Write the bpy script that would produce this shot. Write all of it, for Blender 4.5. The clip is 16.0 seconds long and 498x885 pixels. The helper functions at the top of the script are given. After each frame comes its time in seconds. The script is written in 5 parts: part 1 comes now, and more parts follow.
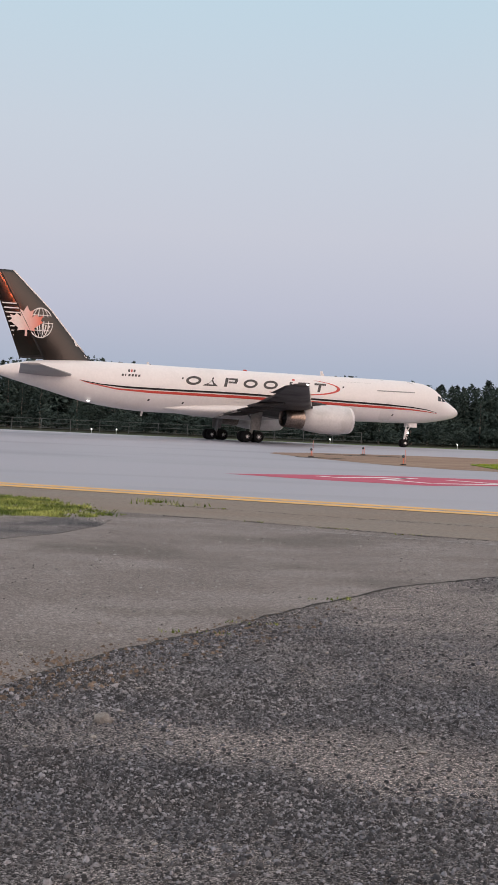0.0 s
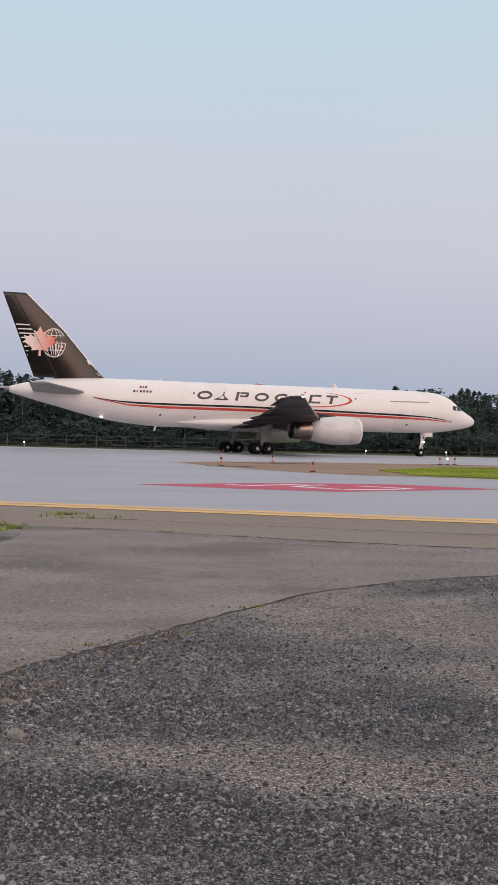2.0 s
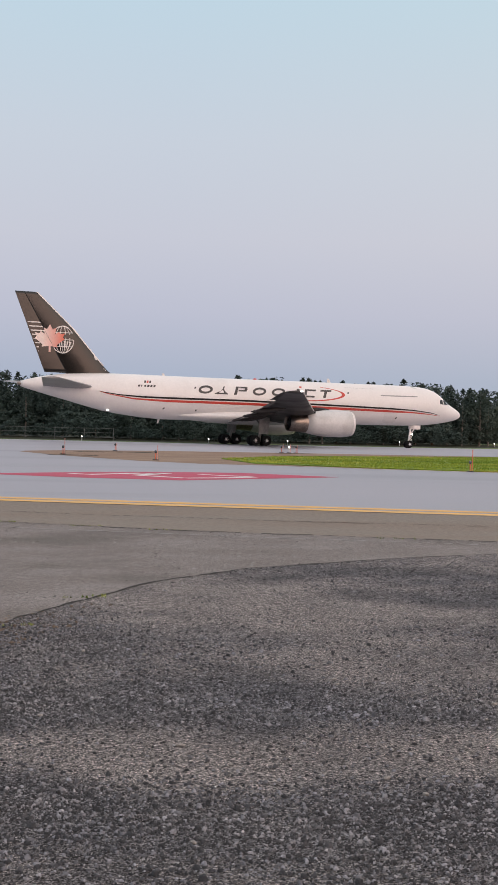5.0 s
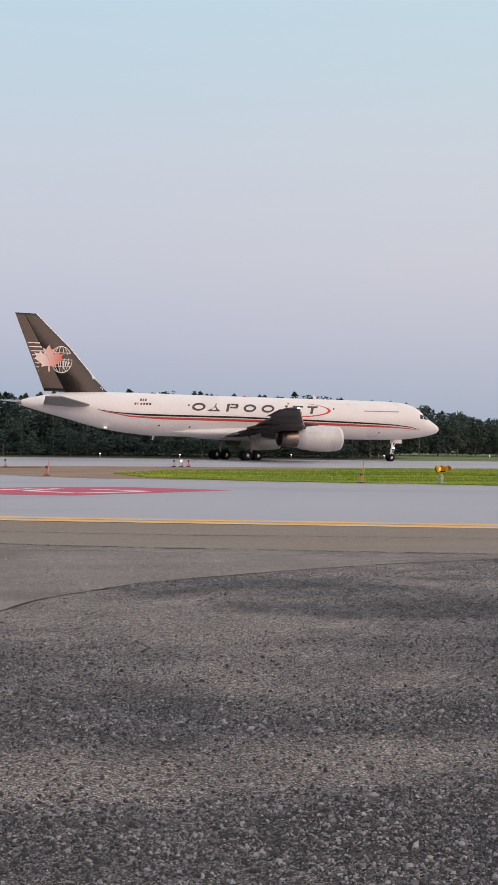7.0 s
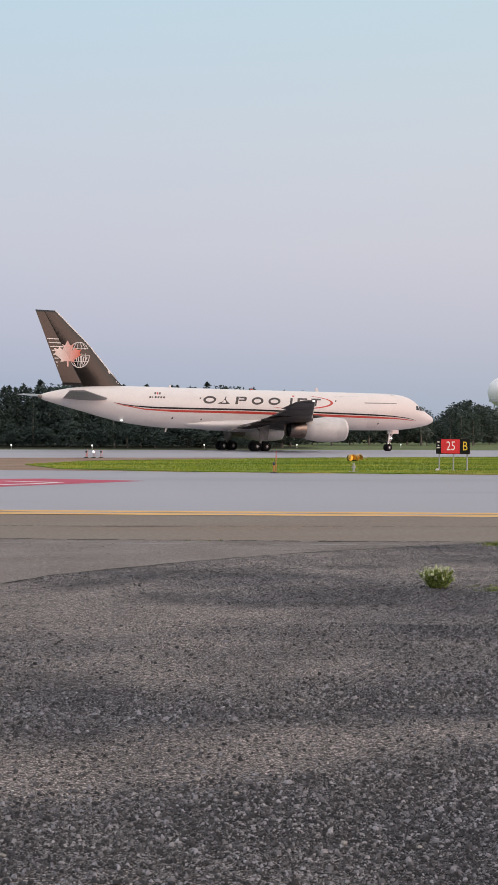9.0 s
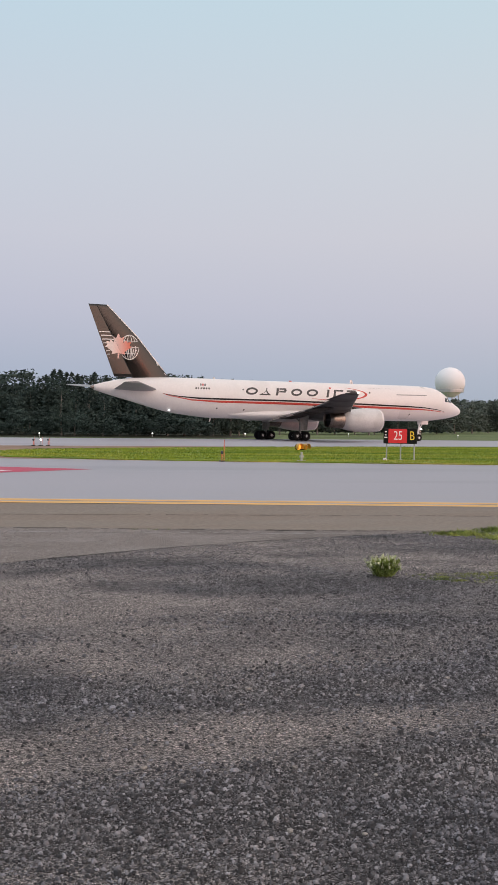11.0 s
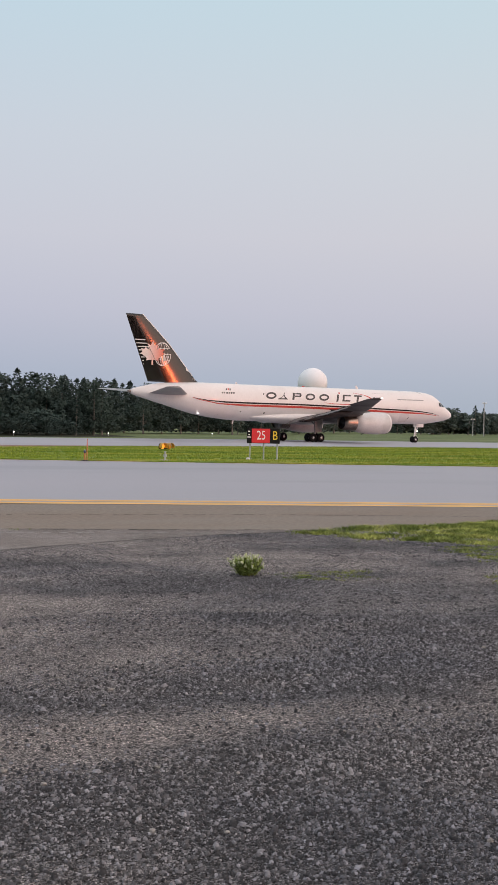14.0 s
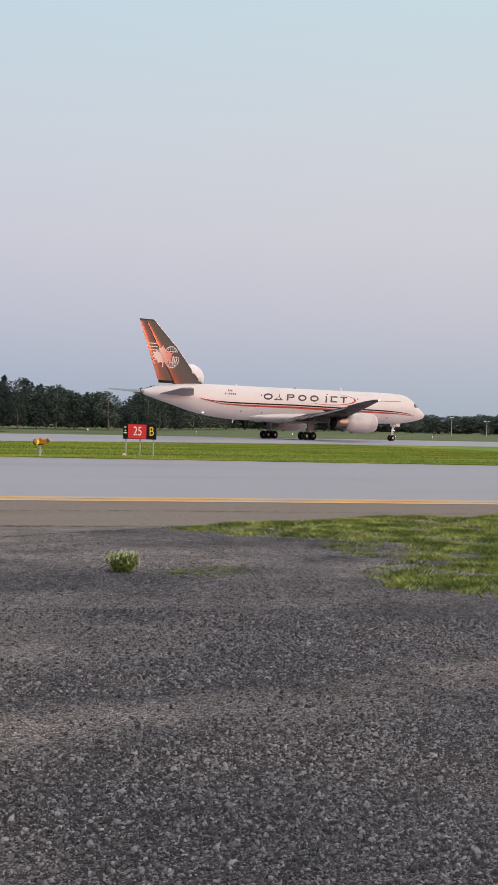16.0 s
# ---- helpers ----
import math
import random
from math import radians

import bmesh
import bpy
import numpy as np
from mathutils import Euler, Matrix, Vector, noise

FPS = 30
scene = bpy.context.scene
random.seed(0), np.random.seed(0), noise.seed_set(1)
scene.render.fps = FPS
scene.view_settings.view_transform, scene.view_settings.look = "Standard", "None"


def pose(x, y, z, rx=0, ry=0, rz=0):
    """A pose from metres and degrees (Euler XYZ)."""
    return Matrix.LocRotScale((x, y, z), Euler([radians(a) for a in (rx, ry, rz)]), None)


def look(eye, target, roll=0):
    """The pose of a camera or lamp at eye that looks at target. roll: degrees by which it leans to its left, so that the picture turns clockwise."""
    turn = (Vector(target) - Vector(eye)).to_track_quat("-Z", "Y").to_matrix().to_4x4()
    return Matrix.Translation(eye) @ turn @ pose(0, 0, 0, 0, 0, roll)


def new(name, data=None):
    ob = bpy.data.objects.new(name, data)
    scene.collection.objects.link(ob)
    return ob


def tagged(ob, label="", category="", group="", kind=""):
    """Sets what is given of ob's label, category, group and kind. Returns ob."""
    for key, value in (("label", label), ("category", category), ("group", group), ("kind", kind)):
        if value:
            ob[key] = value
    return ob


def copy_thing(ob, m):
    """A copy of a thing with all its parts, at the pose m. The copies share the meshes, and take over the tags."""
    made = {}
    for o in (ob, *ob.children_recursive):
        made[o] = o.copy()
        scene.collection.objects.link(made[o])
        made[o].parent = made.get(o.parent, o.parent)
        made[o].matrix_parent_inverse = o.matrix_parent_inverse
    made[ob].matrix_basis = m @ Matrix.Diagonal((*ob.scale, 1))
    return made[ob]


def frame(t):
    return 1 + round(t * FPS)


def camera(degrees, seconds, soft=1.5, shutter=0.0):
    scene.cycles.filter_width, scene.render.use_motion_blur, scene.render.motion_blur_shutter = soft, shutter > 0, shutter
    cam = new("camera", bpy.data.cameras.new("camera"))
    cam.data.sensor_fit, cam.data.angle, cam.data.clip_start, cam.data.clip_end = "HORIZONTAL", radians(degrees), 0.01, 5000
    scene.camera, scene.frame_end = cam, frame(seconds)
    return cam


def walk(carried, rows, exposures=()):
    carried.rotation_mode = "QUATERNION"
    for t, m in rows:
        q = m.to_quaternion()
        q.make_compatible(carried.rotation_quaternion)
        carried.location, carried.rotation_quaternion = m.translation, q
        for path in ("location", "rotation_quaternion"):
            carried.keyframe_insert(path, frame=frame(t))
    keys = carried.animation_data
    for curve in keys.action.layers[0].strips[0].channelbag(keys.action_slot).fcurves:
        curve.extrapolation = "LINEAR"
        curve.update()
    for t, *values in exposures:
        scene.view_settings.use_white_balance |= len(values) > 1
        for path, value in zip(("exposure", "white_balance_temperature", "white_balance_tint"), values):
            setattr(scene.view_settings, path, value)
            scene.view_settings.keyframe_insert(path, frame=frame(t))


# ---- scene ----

# A phone on a zoomed lens, held still at eye height and panned to the right.
EYE = 1.7
cam = camera(21.257, 16.0, soft=1.0)
PAN = [
    (0.0, 89.154, -2.516, 0.000), (0.5, 89.223, -2.540, -1.432), (1.0, 89.368, -2.300, -2.382),
    (1.5, 89.560, -1.820, -3.070), (2.0, 89.678, -1.409, -3.912), (2.5, 89.736, -1.222, -4.814),
    (3.0, 89.665, -1.128, -5.868), (3.5, 89.567, -1.173, -6.984), (4.0, 89.471, -1.351, -8.173),
    (4.5, 89.336, -1.448, -9.443), (7.0, 90.036, -0.925, -15.352), (7.5, 89.965, -0.667, -16.464),
    (8.0, 89.786, -0.572, -17.499), (8.5, 89.675, -0.508, -18.354), (9.0, 89.656, -0.569, -19.112),
    (11.5, 89.087, -0.893, -21.963), (12.0, 89.036, -0.878, -22.756), (12.5, 89.089, -0.852, -23.851),
    (13.0, 89.185, -0.901, -25.008), (13.5, 89.255, -0.991, -26.232), (14.0, 89.278, -1.140, -27.227),
    (14.5, 89.241, -1.266, -28.151), (15.0, 89.228, -1.380, -29.427), (15.5, 89.241, -1.434, -30.950),
    (16.0, 89.230, -1.485, -32.556),
]
# The aircraft's main gear on the ground: seconds, x, y, heading.
TAXI = [
    (0.0, -1.48, 120.02, 26.47), (0.5, 0.90, 120.68, 24.13), (1.0, 3.27, 121.35, 21.84), (1.5, 5.66, 122.09, 19.96),
    (2.0, 8.11, 122.83, 18.30), (2.5, 10.61, 123.55, 16.74), (3.0, 13.10, 124.35, 15.45), (3.5, 15.71, 125.11, 14.52),
    (4.0, 18.29, 125.81, 13.77), (4.5, 20.91, 126.52, 13.20), (7.0, 34.03, 129.36, 10.69), (7.5, 36.74, 129.89, 10.44),
    (8.0, 39.42, 130.45, 10.01), (8.5, 42.16, 131.01, 9.80), (9.0, 44.90, 131.60, 9.60), (11.5, 59.14, 134.02, 7.97),
    (12.0, 62.40, 134.44, 7.73), (12.5, 65.59, 134.83, 7.54), (13.0, 68.84, 135.20, 7.44), (13.5, 72.38, 135.50, 7.30),
    (14.0, 76.05, 135.86, 7.15), (14.5, 79.98, 136.29, 7.00), (15.0, 84.40, 136.71, 6.92), (15.5, 89.05, 137.18, 6.83),
    (16.0, 93.74, 137.76, 6.70),
]

# Rudder deflection: seconds, degrees to the aircraft's right.
STEER = [(0.0, -1.0), (0.6, 0.0), (3.6, 0.0), (4.4, 5.5), (6.6, 6.5), (9.2, 7.0), (11.5, 5.5), (12.2, 0.5), (12.6, 0.5), (13.0, 2.0), (13.5, 4.5), (14.0, -1.5), (14.7, 2.0), (15.2, 0.4), (15.6, 0.9), (16.0, 2.8)]


def glide(rows, step):
    """Rows of a smooth curve through the given ones, one every step seconds (natural cubic spline)."""
    a = np.array(rows, float)
    t, n = a[:, 0], len(a)
    h = np.diff(t)
    k = np.zeros((n, n))
    k[0, 0] = k[-1, -1] = 1
    r = np.zeros((n, a.shape[1] - 1))
    for i in range(1, n - 1):
        k[i, i - 1], k[i, i], k[i, i + 1] = h[i - 1], 2 * (h[i - 1] + h[i]), h[i]
        r[i] = 6 * ((a[i + 1, 1:] - a[i, 1:]) / h[i] - (a[i, 1:] - a[i - 1, 1:]) / h[i - 1])
    m = np.linalg.solve(k, r)
    out = []
    for s in np.arange(0, t[-1] + 1e-6, step):
        i = min(max(int(np.searchsorted(t, s, side="right")) - 1, 0), n - 2)
        u, v = s - t[i], t[i + 1] - s
        y = (m[i] * v ** 3 + m[i + 1] * u ** 3) / (6 * h[i]) + (a[i, 1:] / h[i] - m[i] * h[i] / 6) * v + (a[i + 1, 1:] / h[i] - m[i + 1] * h[i] / 6) * u
        out.append((float(s), *[float(w) for w in y]))
    return out


walk(cam, [(t, pose(0, 0, EYE, rx, ry, rz)) for t, rx, ry, rz in glide(PAN, 0.25)])

# ---- light: dusk, a low red sun behind the viewer's right shoulder ----
SUN = Vector((0.545, -0.838, 0.030)).normalized()
world = bpy.data.worlds.new("dusk_sky")
scene.world = world
world.use_nodes = True
wn, wl = world.node_tree.nodes, world.node_tree.links
wn.clear()
w_out = wn.new("ShaderNodeOutputWorld")
w_add = wn.new("ShaderNodeAddShader")
w_bg, w_bg2 = wn.new("ShaderNodeBackground"), wn.new("ShaderNodeBackground")
w_tc, w_sep, w_ramp = wn.new("ShaderNodeTexCoord"), wn.new("ShaderNodeSeparateXYZ"), wn.new("ShaderNodeValToRGB")
w_sky = wn.new("ShaderNodeTexSky")
w_sky.sky_type, w_sky.sun_disc = "NISHITA", False
w_sky.sun_elevation, w_sky.sun_rotation = math.asin(SUN.z), math.atan2(SUN.x, SUN.y)
w_sky.air_density, w_sky.dust_density = 1.5, 3.0
wl.new(w_tc.outputs["Generated"], w_sep.inputs[0])
wl.new(w_sep.outputs["Z"], w_ramp.inputs[0])
stops = [(0.0, (0.37, 0.44, 0.555)), (0.035, (0.425, 0.49, 0.62)), (0.085, (0.515, 0.55, 0.685)), (0.14, (0.575, 0.605, 0.72)),
         (0.21, (0.58, 0.645, 0.755)), (0.31, (0.53, 0.685, 0.805)), (0.5, (0.78, 0.82, 0.90)), (1.0, (0.97, 0.96, 0.98))]
els = w_ramp.color_ramp.elements
for i, (at_z, col) in enumerate(stops):
    e = els[i] if i < 2 else els.new(at_z)
    e.position, e.color = at_z, (*col, 1)
w_side, w_mix = wn.new("ShaderNodeMapRange"), wn.new("ShaderNodeMix")
w_mix.data_type, w_mix.blend_type = "RGBA", "MULTIPLY"
w_side.inputs[1].default_value, w_side.inputs[2].default_value = 0.12, 0.75
wl.new(w_sep.outputs["X"], w_side.inputs[0])
wl.new(w_side.outputs[0], w_mix.inputs[0])
wl.new(w_ramp.outputs[0], w_mix.inputs[6])
w_mix.inputs[7].default_value = (1.13, 1.07, 0.99, 1)  # warmer towards the sunset
wl.new(w_mix.outputs[2], w_bg.inputs[0])
wl.new(w_sky.outputs[0], w_bg2.inputs[0])
w_bg.inputs[1].default_value, w_bg2.inputs[1].default_value = 0.93, 0.035
wl.new(w_bg.outputs[0], w_add.inputs[0])
wl.new(w_bg2.outputs[0], w_add.inputs[1])
# the broad glow of the sunset round the low sun
w_dot, w_clip, w_pow = wn.new("ShaderNodeVectorMath"), wn.new("ShaderNodeMath"), wn.new("ShaderNodeMath")
w_dot.operation, w_clip.operation, w_pow.operation = "DOT_PRODUCT", "MAXIMUM", "POWER"
w_dot.inputs[1].default_value = SUN
wl.new(w_tc.outputs["Generated"], w_dot.inputs[0])
wl.new(w_dot.outputs["Value"], w_clip.inputs[0])
w_clip.inputs[1].default_value = 0.0
wl.new(w_clip.outputs[0], w_pow.inputs[0])
w_pow.inputs[1].default_value = 4.0
w_bg3, w_add2, w_scale = wn.new("ShaderNodeBackground"), wn.new("ShaderNodeAddShader"), wn.new("ShaderNodeMath")
w_bg3.inputs[0].default_value = (1.0, 0.66, 0.50, 1)
w_scale.operation = "MULTIPLY"
w_scale.inputs[1].default_value = 2.3
wl.new(w_pow.outputs[0], w_scale.inputs[0])
wl.new(w_scale.outputs[0], w_bg3.inputs[1])
wl.new(w_add.outputs[0], w_add2.inputs[0])
wl.new(w_bg3.outputs[0], w_add2.inputs[1])
wl.new(w_add2.outputs[0], w_out.inputs[0])
sun = new("sun", bpy.data.lights.new("sun", "SUN"))
sun.data.energy, sun.data.angle, sun.data.color = 0.24, radians(1.2), (1.0, 0.15, 0.05)
sun.matrix_basis = look(SUN * 50, (0, 0, 0))

# ---- materials ----


def material(name, color, rough=0.6, metal=0.0, vary=0.12, scale=3.0, fine=40.0, bump=0.15, tint=None, island=0.0, per_object=0.0,
             glow=None, glow_strength=0.0, coat=0.0, stretch=(1, 1, 1), spec=0.5, stain=None, stain_scale=0.2, stain_at=0.55, fine_vary=None, dust=None, across=None, sheen=None, pebbles=None, pebble_tone_shade=0.0):
    """A surface of one colour with variation at two scales, an optional second tint, stains, pebbles with painted gap
    shade, and fine relief.
    """
    m = bpy.data.materials.new(name)
    m.use_nodes = True
    n, l = m.node_tree.nodes, m.node_tree.links
    b = n["Principled BSDF"]
    b.inputs["Metallic"].default_value, b.inputs["Specular IOR Level"].default_value = metal, spec
    b.inputs["Coat Weight"].default_value, b.inputs["Coat Roughness"].default_value = coat, 0.06
    if sheen:
        b.inputs["Specular Tint"].default_value = (*sheen, 1)
    tc, mp = n.new("ShaderNodeTexCoord"), n.new("ShaderNodeMapping")
    mp.inputs["Scale"].default_value = stretch
    l.new(tc.outputs["Object"], mp.inputs[0])

    def noise_tex(s, detail):
        t = n.new("ShaderNodeTexNoise")
        t.inputs["Scale"].default_value, t.inputs["Detail"].default_value = s, detail
        l.new(mp.outputs[0], t.inputs["Vector"])
        return t

    def mix(kind, fac, a, c):
        x = n.new("ShaderNodeMix")
        x.data_type, x.blend_type = "RGBA", kind
        for sock, v in ((x.inputs[0], fac), (x.inputs[6], a), (x.inputs[7], c)):
            if hasattr(v, "links"):
                l.new(v, sock)
            else:
                sock.default_value = v
        return x.outputs[2]

    def spread(src, lo, hi, amount):
        r = n.new("ShaderNodeMapRange")
        r.inputs[1].default_value, r.inputs[2].default_value = lo, hi
        r.inputs[3].default_value, r.inputs[4].default_value = 1 - amount, 1 + amount
        l.new(src, r.inputs[0])
        return r.outputs[0]

    def skew(src):
        """Mostly dark pieces, a few pale ones."""
        p = n.new("ShaderNodeMath")
        p.operation = "POWER"
        l.new(src, p.inputs[0])
        p.inputs[1].default_value = 2.6
        r = n.new("ShaderNodeMapRange")
        r.inputs[3].default_value, r.inputs[4].default_value = 0.35, 2.9
        l.new(p.outputs[0], r.inputs[0])
        return r.outputs[0]

    big, small = noise_tex(scale, 4), noise_tex(fine, 3)
    col = (*color, 1)
    if tint:
        r = n.new("ShaderNodeMapRange")
        r.inputs[1].default_value, r.inputs[2].default_value = 0.38, 0.62
        l.new(big.outputs[0], r.inputs[0])
        if across:  # a painted blend along the thing's length
            sx = n.new("ShaderNodeSeparateXYZ")
            l.new(tc.outputs["Object"], sx.inputs[0])
            l.new(sx.outputs[0], r.inputs[0])
            r.inputs[1].default_value, r.inputs[2].default_value = across
        col = mix("MIX", r.outputs[0], col, (*tint, 1))
    if stain:
        st = noise_tex(stain_scale, 5)
        r = n.new("ShaderNodeMapRange")
        r.inputs[1].default_value, r.inputs[2].default_value = stain_at - 0.06, stain_at + 0.08
        l.new(st.outputs[0], r.inputs[0])
        col = mix("MIX", r.outputs[0], col, (*stain, 1))
    if dust:
        def calc(op, a, c):
            q = n.new("ShaderNodeMath")
            q.operation = op
            for sock, v in zip(q.inputs, (a, c)):
                if hasattr(v, "links"):
                    l.new(v, sock)
                else:
                    sock.default_value = v
            return q.outputs[0]
        xyz = n.new("ShaderNodeSeparateXYZ")
        l.new(tc.outputs["Object"], xyz.inputs[0])
        gx, gy = xyz.outputs[0], xyz.outputs[1]
        p1 = calc("ADD", calc("MULTIPLY", gx, 0.9), calc("MULTIPLY", calc("SINE", calc("MULTIPLY", gy, 0.45), 0.0), 1.7))
        p2 = calc("ADD", calc("MULTIPLY", calc("ADD", gy, -6.31), 2.464), calc("MULTIPLY", calc("SINE", calc("MULTIPLY", gx, 0.5), 0.0), 0.8))
        yy = calc("MULTIPLY", calc("ADD", gy, -7.0), 0.66)
        amp = calc("ADD", calc("MULTIPLY", calc("EXPONENT", calc("MULTIPLY", calc("MULTIPLY", yy, yy), -1.0), 0.0), 0.62), 0.12)
        d = calc("ADD", calc("MULTIPLY", calc("SINE", p1, 0.0), 0.35), calc("MULTIPLY", calc("SINE", p2, 0.0), amp))
        ex = calc("MULTIPLY", calc("ADD", gx, -1.6), 0.4)
        ey = calc("MULTIPLY", calc("ADD", gy, -11.8), 0.42)
        blob = calc("EXPONENT", calc("MULTIPLY", calc("ADD", calc("MULTIPLY", ex, ex), calc("MULTIPLY", ey, ey)), -1.0), 0.0)
        d = calc("ADD", d, calc("MULTIPLY", blob, 0.8))
        d = calc("ADD", d, calc("MULTIPLY", calc("MINIMUM", calc("MAXIMUM", calc("MULTIPLY", calc("ADD", gy, -12.5), 0.35), 0.0), 1.0), 0.4))
        d = calc("ADD", d, calc("MULTIPLY", calc("ADD", big.outputs[0], -0.5), 2.2))
        r = n.new("ShaderNodeMapRange")
        r.inputs[1].default_value, r.inputs[2].default_value = -0.1, 0.9
        l.new(d, r.inputs[0])
        col = mix("MIX", r.outputs[0], col, (*dust, 1))
    for src, amt in ((big.outputs[0], vary), (small.outputs[0], vary * 1.2 if fine_vary is None else fine_vary)):
        col = mix("MULTIPLY", 1.0, col, (1, 1, 1, 1)) if amt == 0 else mix("MULTIPLY", 1.0, col, spread(src, 0.3, 0.7, amt))
    cell_height = None
    if pebbles:
        for sc, amt in ((pebbles, pebble_tone_shade), (pebbles * 0.42, pebble_tone_shade * 0.6)):
            vo = n.new("ShaderNodeTexVoronoi")
            vo.inputs["Scale"].default_value, vo.inputs["Randomness"].default_value = sc, 1.0
            l.new(tc.outputs["Object"], vo.inputs["Vector"])
            sp = n.new("ShaderNodeSeparateColor")
            l.new(vo.outputs["Color"], sp.inputs[0])
            col = mix("MULTIPLY", 1.0, col, spread(sp.outputs[0], 0, 1, amt))
            # colour darkened towards each pebble's rim, standing in for shade in the gaps
            col = mix("MULTIPLY", 1.0, col, spread(vo.outputs["Distance"], 0.75, 0.15, amt * 0.55))
            cell_height = cell_height or vo.outputs["Distance"]
    if island:
        g = n.new("ShaderNodeNewGeometry")
        col = mix("MULTIPLY", 1.0, col, spread(g.outputs["Random Per Island"], 0, 1, island) if island < 1 else skew(g.outputs["Random Per Island"]))
    if per_object:
        o = n.new("ShaderNodeObjectInfo")
        col = mix("MULTIPLY", 1.0, col, spread(o.outputs["Random"], 0, 1, per_object))
    l.new(col, b.inputs["Base Color"])
    r = n.new("ShaderNodeMapRange")
    r.inputs[1].default_value, r.inputs[2].default_value = 0.3, 0.7
    r.inputs[3].default_value, r.inputs[4].default_value = max(0.02, rough * 0.85), min(1, rough * 1.15)
    l.new(big.outputs[0], r.inputs[0])
    l.new(r.outputs[0], b.inputs["Roughness"])
    if bump:
        bp = n.new("ShaderNodeBump")
        bp.inputs["Strength"].default_value, bp.inputs["Distance"].default_value = bump, 0.02
        l.new(cell_height or small.outputs[0], bp.inputs["Height"])
        bp.invert = bool(pebbles)
        l.new(bp.outputs[0], b.inputs["Normal"])
    if glow:
        b.inputs["Emission Color"].default_value = (*glow, 1)
        b.inputs["Emission Strength"].default_value = glow_strength
    return m


M_FIELD = material("field_grass", (0.115, 0.155, 0.06), 0.9, vary=0.25, scale=0.05, fine=2.0, tint=(0.14, 0.165, 0.08), bump=0.5, spec=0.1)
M_TAXI = material("taxiway_asphalt", (0.306, 0.296, 0.332), 0.55, vary=0.05, scale=0.08, fine=25, bump=0.12, tint=(0.33, 0.318, 0.356), stretch=(0.35, 1, 1),
                  stain=(0.268, 0.26, 0.294), stain_scale=0.12, stain_at=0.58)
M_APRON = material("old_apron_asphalt", (0.266, 0.231, 0.214), 0.9, vary=0.1, fine_vary=0.15, scale=0.6, fine=70, bump=0.6, pebbles=120, pebble_tone_shade=0.4, tint=(0.292, 0.260, 0.246), stretch=(0.8, 1, 1),
                   stain=(0.205, 0.180, 0.165), stain_scale=0.4, stain_at=0.57, spec=0.15)
M_SHOULDER = material("dusty_shoulder", (0.255, 0.218, 0.185), 0.9, vary=0.15, fine_vary=0.25, scale=0.5, fine=40, bump=0.5, tint=(0.215, 0.175, 0.145), stretch=(0.3, 1, 1), spec=0.15)
M_BED = material("gravel_bed", (0.295, 0.281, 0.290), 0.95, vary=0.15, fine_vary=0.2, scale=0.9, fine=170, bump=1.0, pebbles=150, pebble_tone_shade=0.9, tint=(0.30, 0.28, 0.275), stain=(0.185, 0.178, 0.187),
                 stain_scale=0.6, stain_at=0.5, spec=0.1, dust=(0.45, 0.400, 0.380))
M_STONE = material("grey_gravel", (0.128, 0.125, 0.137), 0.85, vary=0.2, scale=0.8, fine=60, bump=0.2, island=1.0, spec=0.25, tint=(0.128, 0.120, 0.122))
M_DIRT = material("brown_dirt", (0.17, 0.125, 0.095), 0.95, vary=0.25, scale=3, fine=60, bump=0.3, island=0.4, spec=0.1)
M_GRIT = material("pale_grit", (0.26, 0.245, 0.235), 0.85, vary=0.15, scale=8, fine=200, bump=0.2, island=0.5, spec=0.25)
M_ROCK = material("pale_stone", (0.33, 0.30, 0.275), 0.85, vary=0.2, scale=20, fine=150, bump=0.4, per_object=0.3, spec=0.3)
M_ISLAND = material("brown_gravel_margin", (0.265, 0.175, 0.125), 0.95, vary=0.15, scale=0.3, fine=12, bump=0.5, tint=(0.27, 0.195, 0.145), spec=0.15)
M_GRASS = material("mown_grass", (0.15, 0.24, 0.03), 0.85, vary=0.25, scale=0.35, fine=8, bump=0.5, tint=(0.16, 0.24, 0.03), stretch=(0.3, 1, 1), spec=0.15, stain=(0.30, 0.29, 0.06), stain_scale=0.5, stain_at=0.56)
M_BLADE = material("grass_blades", (0.145, 0.245, 0.028), 0.7, vary=0.2, scale=0.35, fine=10, bump=0, tint=(0.27, 0.33, 0.04), island=0.1, stretch=(0.12, 1, 1), spec=0.2, stain=(0.44, 0.42, 0.07), stain_scale=0.5, stain_at=0.56)
M_BLADE_NEAR = material("weed_blades", (0.15, 0.215, 0.04), 0.7, vary=0.4, scale=1.6, fine=10, bump=0, tint=(0.33, 0.35, 0.10), island=0.45, spec=0.2)
M_YELLOW = material("yellow_paint", (0.74, 0.435, 0.135), 0.7, vary=0.12, scale=1.2, fine=30, bump=0.1, spec=0.3)
M_RED = material("red_ground_paint", (0.45, 0.06, 0.11), 0.7, vary=0.1, scale=0.6, fine=20, bump=0.1, spec=0.3)
M_WHITE = material("white_ground_paint", (0.72, 0.66, 0.66), 0.7, vary=0.1, scale=1.0, fine=20, bump=0.1, spec=0.3)
M_PALE = material("pale_joint", (0.31, 0.295, 0.285), 0.7, vary=0.08, scale=0.3, fine=10, bump=0.1)
M_CURB = material("pale_edge_concrete", (0.50, 0.47, 0.43), 0.8, vary=0.15, scale=0.6, fine=10, bump=0.1)
